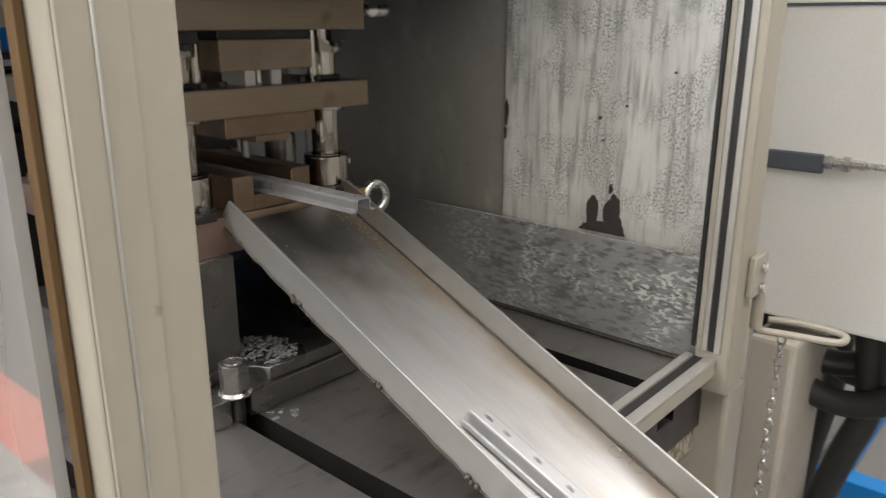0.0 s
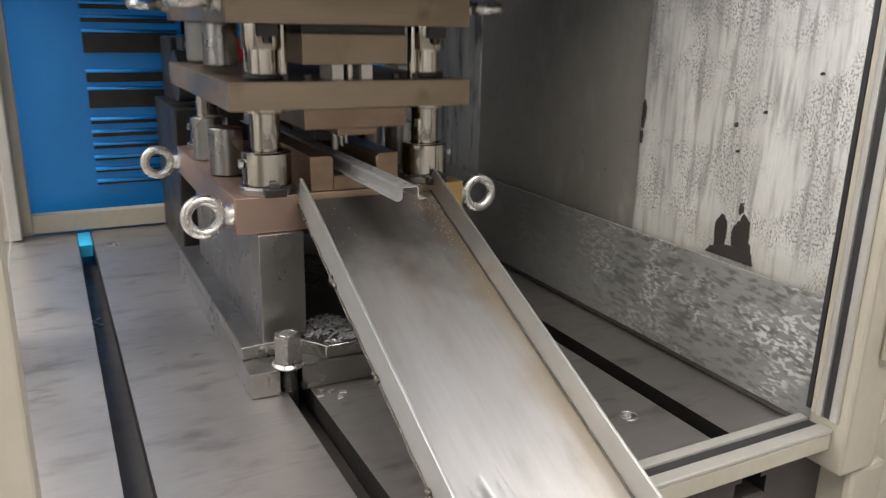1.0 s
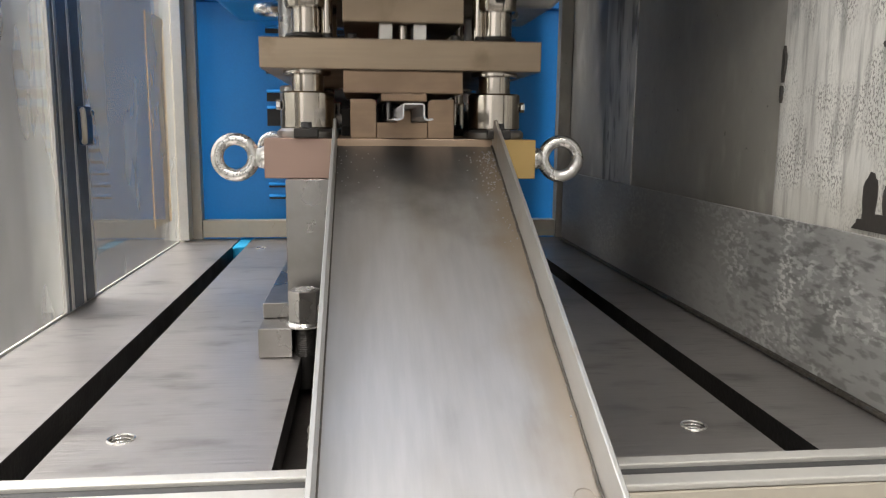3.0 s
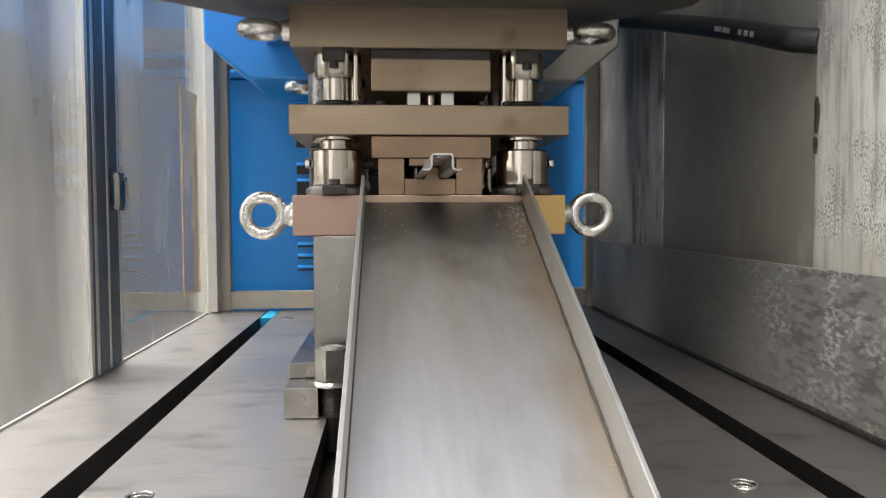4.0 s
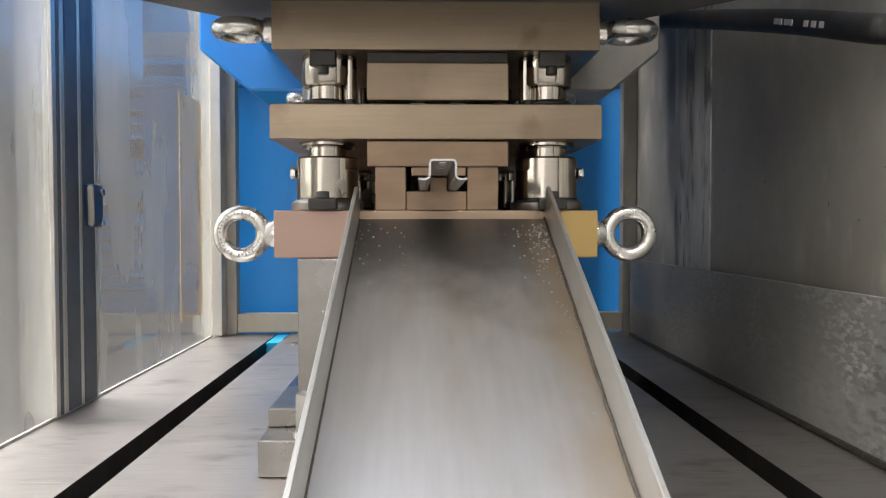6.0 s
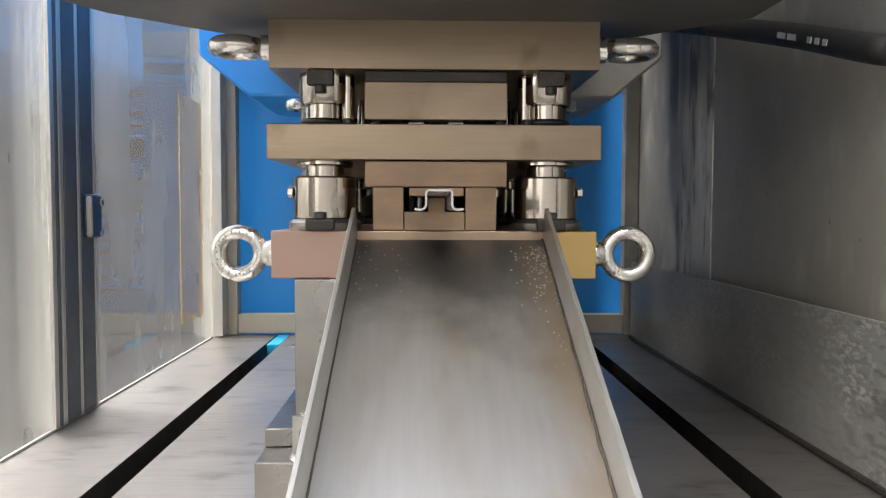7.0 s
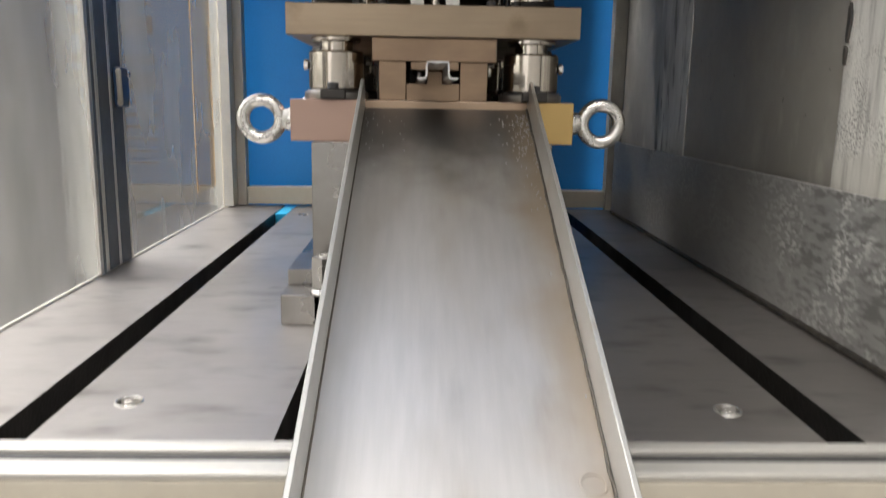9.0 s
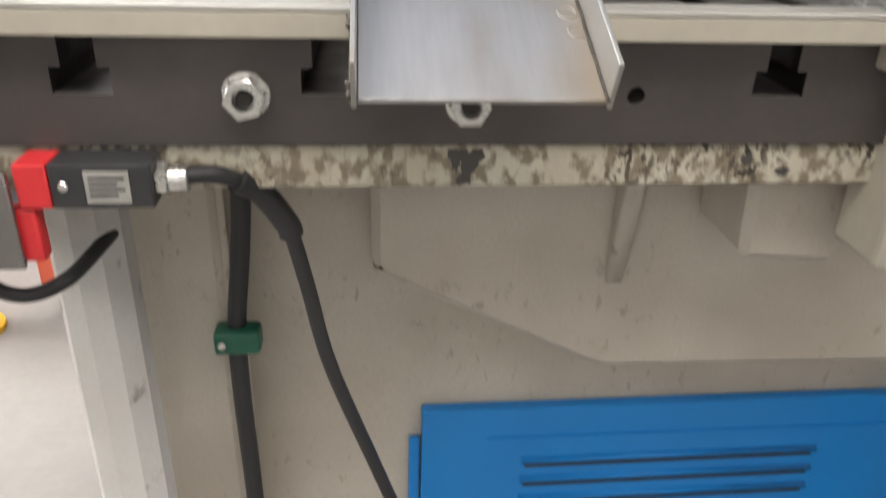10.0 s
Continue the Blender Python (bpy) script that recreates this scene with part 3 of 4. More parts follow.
pr = setting("post_right", box(0.312, 0.357, -0.366, -0.3265, -0.02, 0.95, 0.003), cream, "cream painted square steel guard post", "post")
for x0, x1, y0, y1, m_ in ((0.3080, 0.3116, -0.356, -0.349, alu), (0.3095, 0.3116, -0.3485, -0.342, rubber), (0.3070, 0.3116, -0.3415, -0.336, alu), (0.3085, 0.3116, -0.3355, -0.330, cream)):
    part("door_seal", box(x0, x1, y0, y1, 0.029, 0.95, 0.0006), m_, pr)
part("edge_strip", box(0.313, 0.343, -0.326, -0.321, 0.0285, 0.95, 0.001), rubber, pr, "dark seal strip beside the side sheet")
part("post_foot", box(0.336, 0.386, -0.362, -0.30, -0.17, -0.022, 0.006), cream, pr)

hinge = thing("guard_hinge_bracket", "cream painted hinge bracket bolted to the post", "hinge")
leaf = part("leaf", box(0.334, 0.374, -0.374, -0.3665, 0.090, 0.136, 0.002), cream, hinge)
for z in (0.098, 0.121):
    part("bolt", cyl(0.0055, 0, 0.005, pose(0.357, -0.374, z, 90)), bolt_zinc, leaf, "bright bolt head")
part("knuckle", cyl(0.007, 0.045, 0.088, pose(0.371, -0.370, 0)), cream, hinge)
part("strap", tube([(0.374, -0.370, 0.042), (0.388, -0.403, 0.040), (0.401, -0.445, 0.039), (0.416, -0.453, 0.039), (0.431, -0.444, 0.039), (0.431, -0.404, 0.040), (0.415, -0.370, 0.042)], 0.0042, 10), cream, hinge)
part("tray", box(0.396, 0.426, -0.440, -0.372, 0.0335, 0.0360, 0.001), dark_steel, hinge)

# right side wall
RW = 0.350
setting("wall_right_back", box(RW, RW + 0.012, 0.497, 0.70, 0.002, 0.95, 0.001), dark_wall, "dark oily sheet at the rear of the guard", "wall")
setting("wall_right_patch", box(RW - 0.001, RW + 0.012, 0.362, 0.496, 0.002, 0.95, 0.001), mid_wall, "worn grey sheet strip on the side guard", "wall")
setting("wall_right_mid", box(RW, RW + 0.012, -0.029, 0.361, 0.002, 0.95, 0.001), dark_wall, "dark oily steel side sheet", "wall")
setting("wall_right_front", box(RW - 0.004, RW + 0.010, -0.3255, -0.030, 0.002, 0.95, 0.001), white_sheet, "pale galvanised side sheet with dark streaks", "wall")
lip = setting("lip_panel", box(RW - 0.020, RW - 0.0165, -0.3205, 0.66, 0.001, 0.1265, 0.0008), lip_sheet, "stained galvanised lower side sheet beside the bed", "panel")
part("weld_line", tube([(RW - 0.021, -0.318, 0.002), (RW - 0.021, 0.0, 0.003), (RW - 0.021, 0.3, 0.002), (RW - 0.021, 0.65, 0.003)], 0.003, 8), weld_mat, lip)
rng = random.Random(4)
for i, (cy, cz, w, h) in enumerate(((-0.168, 0.148, 0.017, 0.050), (-0.195, 0.150, 0.021, 0.052), (-0.181, 0.130, 0.052, 0.022), (-0.202, 0.134, 0.022, 0.03), (-0.192, 0.183, 0.005, 0.012), (-0.0345, 0.262, 0.005, 0.030), (-0.0335, 0.236, 0.003, 0.014), (-0.172, 0.266, 0.0032, 0.0045), (-0.178, 0.240, 0.0024, 0.0026), (-0.206, 0.282, 0.0024, 0.003), (-0.262, 0.322, 0.0024, 0.0026))):
    pts = []
    for k in range(26):
        a = 2 * math.pi * k / 26
        rr = 1 + 0.12 * math.sin(3 * a + i) + 0.12 * rng.uniform(-1, 1)
        pts.append((cy + 0.5 * w * rr * math.cos(a), max(cz + 0.5 * h * rr * math.sin(a), 0.1275)))
    tagged(part("oil_stain", extrude(pts, 0, RW - 0.0050 - 0.0003 * i, RW - 0.0041), oil), "dark oil stain run down the pale side sheet", "stain", kind="structure")
# left side guard of scuffed clear sheets
LW = -0.354
for nm, y0, y1 in (("window_1", -0.325, 0.125), ("window_2", 0.222, 0.655)):
    w = setting(nm, box(LW - 0.006, LW, y0, y1, 0.003, 0.95, 0.0005), acrylic_mat, "scuffed clear acrylic guard window", "window")
    w.visible_shadow = False
# no real sheet: the rear corner's amber reflection, added as a thin strip
reflection_strip = part("amber_reflection", box(LW + 0.0005, LW + 0.0012, 0.50, 0.605, 0.045, 0.37, 0), amber_mat, w, "amber reflection on the acrylic, drawn as a thin tinted sheet")
reflection_strip.visible_shadow = False
door_l = thing("sliding_guard_stiles", "two dark blue-grey door stiles meeting at a latch", "door stile")
for y0, y1, m_ in ((0.126, 0.134, alu), (0.136, 0.141, gasket), (0.143, 0.150, alu), (0.152, 0.178, gasket), (0.1800, 0.1850, alu), (0.1870, 0.214, gasket), (0.216, 0.221, alu)):
    part("stile", box(LW - 0.012, LW + 0.003, y0, y1, 0.002, 0.95, 0.0008), m_, door_l)
latch = thing("door_latch", "small dark blue latch plate with two screws", "latch")
latch_plate = part("plate", box(LW + 0.0035, LW + 0.013, 0.188, 0.213, 0.179, 0.223, 0.003), latch_blue, latch)
part("hook", tube([(LW + 0.010, 0.188, 0.184), (LW + 0.014, 0.180, 0.186), (LW + 0.014, 0.179, 0.215), (LW + 0.010, 0.188, 0.218)], 0.003, 8), cream, latch)
for z in (0.184, 0.215):
    part("screw", cyl(0.004, 0, 0.003, pose(LW + 0.0125, 0.207, z, 0, 90)), bolt_zinc, latch_plate)
setting("rail_left_foot", box(LW - 0.014, LW + 0.001, -0.325, 0.655, -0.0002, 0.0025, 0), alu, "thin metal foot rail under the side windows", "rail")

# back frame
for nm, b in (("back_stile_left", (-0.374, -0.321, 0.69, 0.715, 0.0, 0.95)), ("back_stile_right", (0.326, 0.349, 0.69, 0.715, 0.0, 0.95)),
              ("back_rail_low", (-0.3205, 0.3255, 0.69, 0.715, 0.003, 0.034)), ("back_rail_high", (-0.3205, 0.3255, 0.69, 0.715, 0.462, 0.500))):
    # right stile's dark material carries its shadow as well as brownish grime
    setting(nm, box(*b, 0.0015), cream if "right" not in nm else dark_wall, "cream painted rear guard frame member" if "right" not in nm else "grimy rear guard frame member, coloured darker for its shadow", "frame")
bladj = setting("corner_trim", box(-0.353, -0.337, 0.657, 0.6895, 0.003, 0.95, 0.001), alu, "aluminium corner trim", "trim")

# blue machine behind the guard
bm_ = thing("blue_cabinet", "bright blue sheet-metal feed machine cabinet with louvre slots", "machine cabinet")
front_left = part("front_left", box(-0.385, -0.045, 0.765, 0.80, FLOOR, 0.425, 0.003), blue, bm_)
part("front_right", box(0.045, 0.60, 0.765, 0.80, FLOOR, 0.425, 0.003), blue, bm_)
part("front_low", box(-0.045, 0.045, 0.766, 0.80, FLOOR, 0.190, 0.002), blue, bm_)
part("top_lip", box(-0.385, 0.60, 0.752, 0.80, 0.4255, 0.44, 0.003), blue, bm_)
part("upper_front", box(-0.385, 0.60, 0.83, 0.86, 0.445, 1.2, 0.003), blue, bm_)
# solid dark filler in place of the shade between the two fronts
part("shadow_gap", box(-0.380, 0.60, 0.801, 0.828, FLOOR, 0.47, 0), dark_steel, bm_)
for z0, z1 in ((0.405, 0.412), (0.371, 0.379), (0.349, 0.356), (0.298, 0.332), (0.248, 0.264), (0.203, 0.234), (0.175, 0.181), (0.152, 0.159), (0.131, 0.137), (0.110, 0.114), (0.088, 0.092), (0.066, 0.070)):
    part("louvre_slot", box(-0.210, -0.055, 0.7632, 0.7649, z0, z1, 0.0004), dark_steel, front_left)
    part("louvre_lip", extrude([(0.7646, z1), (0.7646, z1 + 0.006), (0.7605, z1)], 0, -0.210, -0.055), blue, front_left)

# drive behind the die
drive = thing("feed_motor", "black feed motor with red coupling guard behind the die", "motor")
part("housing", cyl(0.038, -0.10, -0.028, pose(0.0, 0.50, 0.275, 0, 90)), black_plastic, drive)
part("shaft_collar", cyl(0.026, -0.03, -0.012, pose(0.0, 0.50, 0.275, 0, 90)), chrome, drive)
part("red_guard", box(-0.022, -0.002, 0.44, 0.50, 0.235, 0.33, 0.004), red, drive, "red coupling guard")
part("roller", cyl(0.034, 0.0, 0.018, pose(0.0, 0.50, 0.275, 0, 90)), grey_steel, drive)
part("gearbox", cyl(0.045, 0.02, 0.13, pose(0.0, 0.50, 0.275, 0, 90)), dark_steel, drive)
terminal = part("terminal_box", box(-0.095, -0.045, 0.45, 0.50, 0.313, 0.335, 0.003), black_plastic, drive)
part("terminal_label", box(-0.09, -0.065, 0.4485, 0.4497, 0.318, 0.326, 0), print_white, terminal)
# stand deepened and a hidden block added behind it to shade the right blue
part("stand", box(-0.11, 0.14, 0.47, 0.68, 0.0008, 0.230, 0.003), dark_steel, drive)
part("light_blocker", box(-0.095, 0.125, 0.565, 0.675, 0.2305, 0.330, 0.004), dark_steel, drive)

# ---------------------------------------------------------------- die set, lower half
DIE_Y1 = 0.355
base = thing("die_base_plate", "stepped steel base plate clamped to the bed", "base plate")
bp = part("plate", box(-0.129, 0.129, -0.045, DIE_Y1 + 0.03, 0.0005, 0.027, 0.001), grey_steel, base)
cut(bp, extrude([(-0.1, -0.06), (-0.1, -0.030), (-0.094, -0.024), (-0.083, -0.024), (-0.077, -0.030), (-0.077, -0.06)], 2, -0.01, 0.05))
rp = part("raised_step", extrude([(-0.1285, -0.010), (-0.1285, DIE_Y1 + 0.028), (0.1285, DIE_Y1 + 0.028), (0.1285, -0.040), (-0.050, -0.040), (-0.055, -0.030), (-0.072, -0.008), (-0.105, -0.008)], 2, 0.0272, 0.0415, 0.0008), grey_steel, base)
for rx in (-0.106, 0.060):
    rs = thing("die_riser", "dark grey steel riser block under the die", "riser block", group="die risers")
    part("block", box(rx, rx + 0.046, -0.007, DIE_Y1 - 0.01, 0.0417, 0.1552, 0.001), grey_steel, rs)

bolt = thing("clamp_bolt", "hex bolt with flange washer and threaded stud in the slot", "bolt", at=pose(-0.0885, -0.036, 0))
part("stud", cyl(0.0088, -0.03, 0.0270), dark_steel, bolt, "black threaded stud")
thr = torus(0.0087, 0.0007, pose(0, 0, 0.001), 28, 6)
for k in range(12):
    torus(0.0087, 0.0007, pose(0, 0, 0.0028 + 0.002 * k), 28, 6, bm=thr)
part("thread", thr, dark_steel, bolt)
part("flange_washer", lathe([(0, 0.0274), (0.0165, 0.0274), (0.0168, 0.029), (0.0145, 0.0315), (0, 0.0315)]), bolt_zinc, bolt)
bolt_head = part("hex_head", hexagon(0.025, 0.0315, 0.060, pose(0, 0, 0, 0, 0, 14)), grey_steel, bolt)
part("head_mark", cyl(0.0092, 0.0600, 0.0607), bolt_zinc, bolt_head)

# punched slugs on the base plate
rng = random.Random(9)
slug_me = [finish(box(-0.0038, 0.0038, -0.0024, 0.0024, -0.0006, 0.0006, 0.0003), "slug", zinc), finish(cyl(0.0026, -0.0005, 0.0005, None, 0.0002, 10), "slug_round", zinc)]
heap = thing("slug_heap", "small heap of bright punched metal slugs on the base plate", "metal scrap")
for i in range(230):
    a, r = rng.uniform(0, 2 * math.pi), 0.040 * rng.random() ** 0.6
    z = 0.0422 + max(0, 0.007 * (1 - r / 0.040)) * rng.random() ** 0.5
    s = new("slug", slug_me[i % 3 == 0])
    s.parent = heap
    s.matrix_basis = pose(-0.028 + r * math.cos(a) * 0.85, 0.002 + r * math.sin(a), z, rng.uniform(-35, 35), rng.uniform(-35, 35), rng.uniform(0, 360)) @ Matrix.Diagonal((rng.uniform(0.5, 0.85), 0.75, 1, 1))
for i, (x, y) in enumerate(((-0.065, -0.066), (-0.052, -0.058), (-0.048, -0.075), (-0.06, -0.052), (-0.042, -0.066))):
    s = new("loose_slug", slug_me[0])
    s.matrix_basis = pose(x, y, 0.0008, 0, 0, 40 * i)
    tagged(s, "bright punched metal slug lying on the bed", "metal scrap", group="loose slugs")

for i, (x, y) in enumerate(((-0.252, 0.345), (-0.246, 0.352), (-0.249, 0.336), (-0.244, 0.328), (-0.251, 0.322))):
    s = new("loose_slug", slug_me[0])
    s.matrix_basis = pose(x, y, -0.0394, 0, 0, 70 * i)
    tagged(s, "bright punched metal slug lying in the bed slot", "metal scrap", group="loose slugs")

shoe = thing("lower_die_shoe", "ground steel lower die plate with eye bolts at its corners", "die plate")
part("plate", box(-0.125, 0.125, 0.0, DIE_Y1, 0.1555, 0.192, 0.0008), shoe_steel, shoe)


def eye_bolt(name, label, m, parent=None):
    """Ring in the local xz plane, shank towards +x."""
    e = thing(name, label, "eye bolt", group="eye bolts")
    ring = part("ring", torus(0.0166, 0.0058, pose(0, 0, 0, 90), 56, 18, 0.95), bolt_zinc, e)
    marks = bmesh.new()
    for k in range(26):
        if k % 7 != 6:
            a = math.pi * (0.30 + 1.40 * k / 25)
            merge(marks, box(-0.0004, 0.0004, -0.0062, -0.0050, -0.0014, 0.0014, 0)) if k % 2 else merge(marks, box(-0.0009, 0.0009, -0.0062, -0.0050, -0.0013, -0.0004, 0))
            bmesh.ops.transform(marks, matrix=pose(0.0166 * math.cos(a), 0, 0.0166 * math.sin(a), 0, 90 - math.degrees(a)), verts=marks.verts[-8:])
    part("raised_marks", marks, grey_steel, ring, "raised marks on the ring")
    part("collar", lathe([(0, -0.0), (0.0085, 0.0), (0.0098, 0.002), (0.0105, 0.006), (0.0105, 0.008), (0, 0.008)], pose(0.0195, 0, 0, 0, 90), 28), bolt_zinc, e)
    e.matrix_world = m
    if parent:
        e.parent = parent
    return e


for sy, zz in ((0.014, 0.174), (DIE_Y1 - 0.016, 0.174)):
    eye_bolt("eye_bolt", "bright zinc lifting eye bolt in the lower die plate", pose(-0.1525, sy, zz))
    eye_bolt("eye_bolt", "bright zinc lifting eye bolt in the lower die plate", pose(0.1525, sy, zz, 0, 0, 180))

POSTS = [(-0.0865, 0.024), (0.0885, 0.024), (-0.0865, DIE_Y1 - 0.03), (0.0885, DIE_Y1 - 0.03)]
for i, (px_, py_) in enumerate(POSTS):
    g = thing("guide_bush", "polished steel guide bush with a base ring on the lower plate", "guide bush", group="guide bushes", at=pose(px_, py_, 0.192))
    part("base_ring", lathe([(0, 0.0002), (0.0275, 0.0002), (0.0285, 0.002), (0.0285, 0.006), (0.026, 0.0085), (0, 0.0085)]), grey_steel, g)
    sleeve = part("sleeve", lathe([(0, 0.0088), (0.0235, 0.0088), (0.0245, 0.010), (0.0245, 0.0405), (0.0232, 0.042), (0.0165, 0.042), (0.0165, 0.034), (0, 0.034)]), chrome, g)
    dog = part("clamp_dog", box(-0.011, 0.011, -0.034, -0.0255, 0.0002, 0.009, 0.0015), dark_steel, g, "black clamp dog")
    part("clamp_screw", cyl(0.005, 0.009, 0.0145, pose(0, -0.030, 0)), black_plastic, dog)
    part("side_screw", hexagon(0.008, 0, 0.004, pose(-0.0245 if px_ < 0 else 0.0245, -0.004, 0.030, 0, -90 if px_ < 0 else 90)), bolt_zinc, sleeve)

for y in (0.13, 0.235):
    for x in (-0.104, 0.106):
        part("stop_post", cyl(0.0185, 0.1923, 0.2445, pose(x, y, 0), 0.0015), grey_steel, shoe, "grey steel stop post")

die = thing("forming_die", "brown tool-steel forming die blocks with a hat-shaped core", "die")
part("guide_block_left", extrude([(-0.0475, 0.1922), (-0.0475, 0.228), (-0.0265, 0.228), (-0.0235, 0.225), (-0.0235, 0.1922)], 1, 0.004, 0.19, 0.0006), tool_brown, die)
part("guide_block_right", extrude([(0.0235, 0.1922), (0.0235, 0.225), (0.0265, 0.228), (0.0480, 0.228), (0.0480, 0.1922)], 1, 0.004, 0.19, 0.0006), tool_brown, die)
part("core", extrude([(-0.0233, 0.1922), (-0.0233, 0.2070), (-0.0052, 0.2070), (-0.0052, 0.2178), (0.0082, 0.2178), (0.0082, 0.2070), (0.0233, 0.2070), (0.0233, 0.1922)], 1, 0.004, 0.19, 0.0004), tool_brown, die)
part("rear_block", box(-0.06, 0.06, 0.192, 0.30, 0.1922, 0.2035, 0.001), dark_steel, die)
for k in (-1, 1):
    part("rear_guide", box(0.0015 + k * 0.0235 - 0.006 + k * 0.012, 0.0015 + k * 0.0235 + 0.006 + k * 0.012, 0.192, 0.30, 0.2037, 0.226, 0.001), dark_steel, die)

# ---------------------------------------------------------------- chute
TH = math.degrees(math.atan2(0.1995, 0.4345))
CH = pose(0, -0.003, 0.186, TH, 0, -0.4)
LEN = 0.480
chute = thing("discharge_chute", "welded sheet-steel discharge chute sloping down from the die", "chute", at=CH)
CX0, CX1 = -0.0622, 0.0862
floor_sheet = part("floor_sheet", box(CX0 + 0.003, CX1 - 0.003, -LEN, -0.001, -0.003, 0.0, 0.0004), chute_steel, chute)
for nm, x0 in (("side_wall", CX0), ("side_wall", CX1 - 0.003)):
    part(nm, extrude([(-LEN - 0.001, -0.006), (-LEN - 0.001, 0.0255), (0.004, 0.0245), (0.010, 0.004), (0.002, -0.006)], 0, x0, x0 + 0.003, 0.0005), chute_side, chute)
rng = random.Random(3)
bead = [(CX1 - 0.0036 + rng.uniform(-0.0006, 0.0004), -LEN * k / 40 - 0.002, 0.0003 + rng.uniform(0, 0.0006)) for k in range(41)]
part("weld_bead", tube(bead, 0.0011, 8, 3), weld_mat, chute, "dark weld line along the side")
part("weld_bead", tube([(CX0 + 0.0034, p[1], p[2] * 0.4) for p in bead], 0.0007, 8, 3), weld_mat, chute)
for s, r in ((0.02, 0.0025), (0.115, 0.0038), (0.23, 0.0036), (0.345, 0.0045), (0.40, 0.0035), (0.47, 0.0035)):
    b = bmesh.new()
    for k in range(6):
        q = bmesh.ops.create_icosphere(b, subdivisions=2, radius=r * rng.uniform(0.45, 0.8))
        o = Vector((CX0 - 0.001 + rng.uniform(-0.0006, 0.0006), -s + rng.uniform(-0.008, 0.008), -0.004 + rng.uniform(-0.002, 0.0015)))
        for v in q["verts"]:
            v.co += o
    part("weld_spot", b, weld_mat, chute, "lumpy weld spot under the side")
edge_l = [(CX0 - 0.0004 + rng.uniform(-0.0004, 0.0004), -LEN * k / 30, -0.0055 + rng.uniform(-0.001, 0.001)) for k in range(31)]
part("under_weld", tube(edge_l, 0.0012, 8, 3), weld_mat, chute)
for s, x, r in ((0.395, CX1 - 0.0125, 0.006), (0.415, CX1 - 0.009, 0.006)):
    part("weld_print", torus(r, 0.0007, pose(x, -s, 0.0001), 28, 6), chute_steel, floor_sheet)
for i in range(190):
    x = CX1 - 0.004 - abs(rng.gauss(0, 0.012)) if rng.random() < 0.86 else CX0 + 0.004 + abs(rng.gauss(0, 0.02))
    s = new("metal_crumb", slug_me[1])
    s.parent = chute
    s.matrix_basis = pose(x, -0.012 - abs(rng.gauss(0, 0.045 if i % 5 else 0.13)), 0.0005, rng.uniform(-15, 15), rng.uniform(-15, 15), rng.uniform(0, 360)) @ Matrix.Diagonal((*[rng.uniform(0.07, 0.30)] * 2, 0.6, 1))
part("support_leg", box(CX0 + 0.03, CX0 + 0.036, -0.33, -0.30, -0.03, -0.0032, 0.001), dark_steel, chute)

# ---------------------------------------------------------------- moving upper tooling (origin at the stripper or top plate's underside)
stripper = thing("stripper_plate", "ground steel middle die plate on four polished posts", "die plate")
part("plate", box(-0.1265, 0.1265, -0.006, DIE_Y1 + 0.004, 0.0, 0.0268, 0.0008), tool_steel, stripper)
part("punch_holder", box(-0.0535, 0.0555, 0.0, 0.18, -0.0205, -0.0003, 0.001), tool_brown, stripper)
part("punch_tongue", box(-0.0195, 0.0225, 0.0, 0.18, -0.0275, -0.0207, 0.0008), tool_brown, stripper)
for k, x in enumerate((-0.012, 0.0015, 0.014)):
    part("piercing_punch", cyl(0.0035, -0.046, -0.0277, pose(x, 0.03 + 0.02 * k, 0)), grey_steel, stripper)
part("punch_block", box(-0.017, 0.019, 0.09, 0.17, -0.045, -0.0277, 0.001), dark_steel, stripper)
for px_, py_ in POSTS:
    part("guide_post", lathe([(0, -0.108), (0.0135, -0.108), (0.0148, -0.106), (0.0148, -0.004), (0.021, -0.004), (0.022, -0.003), (0.022, -0.0003), (0, -0.0003)], pose(px_, py_, 0)), chrome, stripper, "polished guide post")
    part("post_top", cyl(0.0135, 0.027, 0.066, pose(px_, py_, 0)), chrome, stripper)
    part("post_ring", torus(0.0165, 0.003, pose(px_, py_, 0.030)), dark_steel, stripper)
for x in (-0.067, 0.072, -0.045, 0.05):
    part("cap_screw", cyl(0.0045, 0.027, 0.0325, pose(x, 0.012, 0), 0.0006, 20), dark_steel, stripper)

top = thing("upper_die_shoe", "thick ground steel upper die plate under the ram", "die plate")
part("plate", box(-0.125, 0.125, -0.004, DIE_Y1, 0.0, 0.0382, 0.0008), tool_steel, top)
part("punch_block", box(-0.0535, 0.0555, 0.0, 0.18, -0.0375, -0.0085, 0.001), tool_steel, top)
part("backing_plate", box(-0.0530, 0.0550, 0.003, 0.18, -0.0082, -0.0003, 0.0006), dark_steel, top)
for x in (-0.0145, 0.0165):
    part("stop_block", box(x - 0.006, x + 0.006, 0.01, 0.05, -0.0545, -0.0377, 0.0006), alu, top)
part("centre_bolt", cyl(0.0045, -0.0545, -0.0377, pose(0.001, 0.02, 0)), chrome, top)
for x in (-0.068, 0.071):
    for y in (0.02, 0.16):
        part("guide_pin", cyl(0.0052, -0.0545, -0.0003, pose(x, y, 0)), chrome, top, "slim polished guide pin")
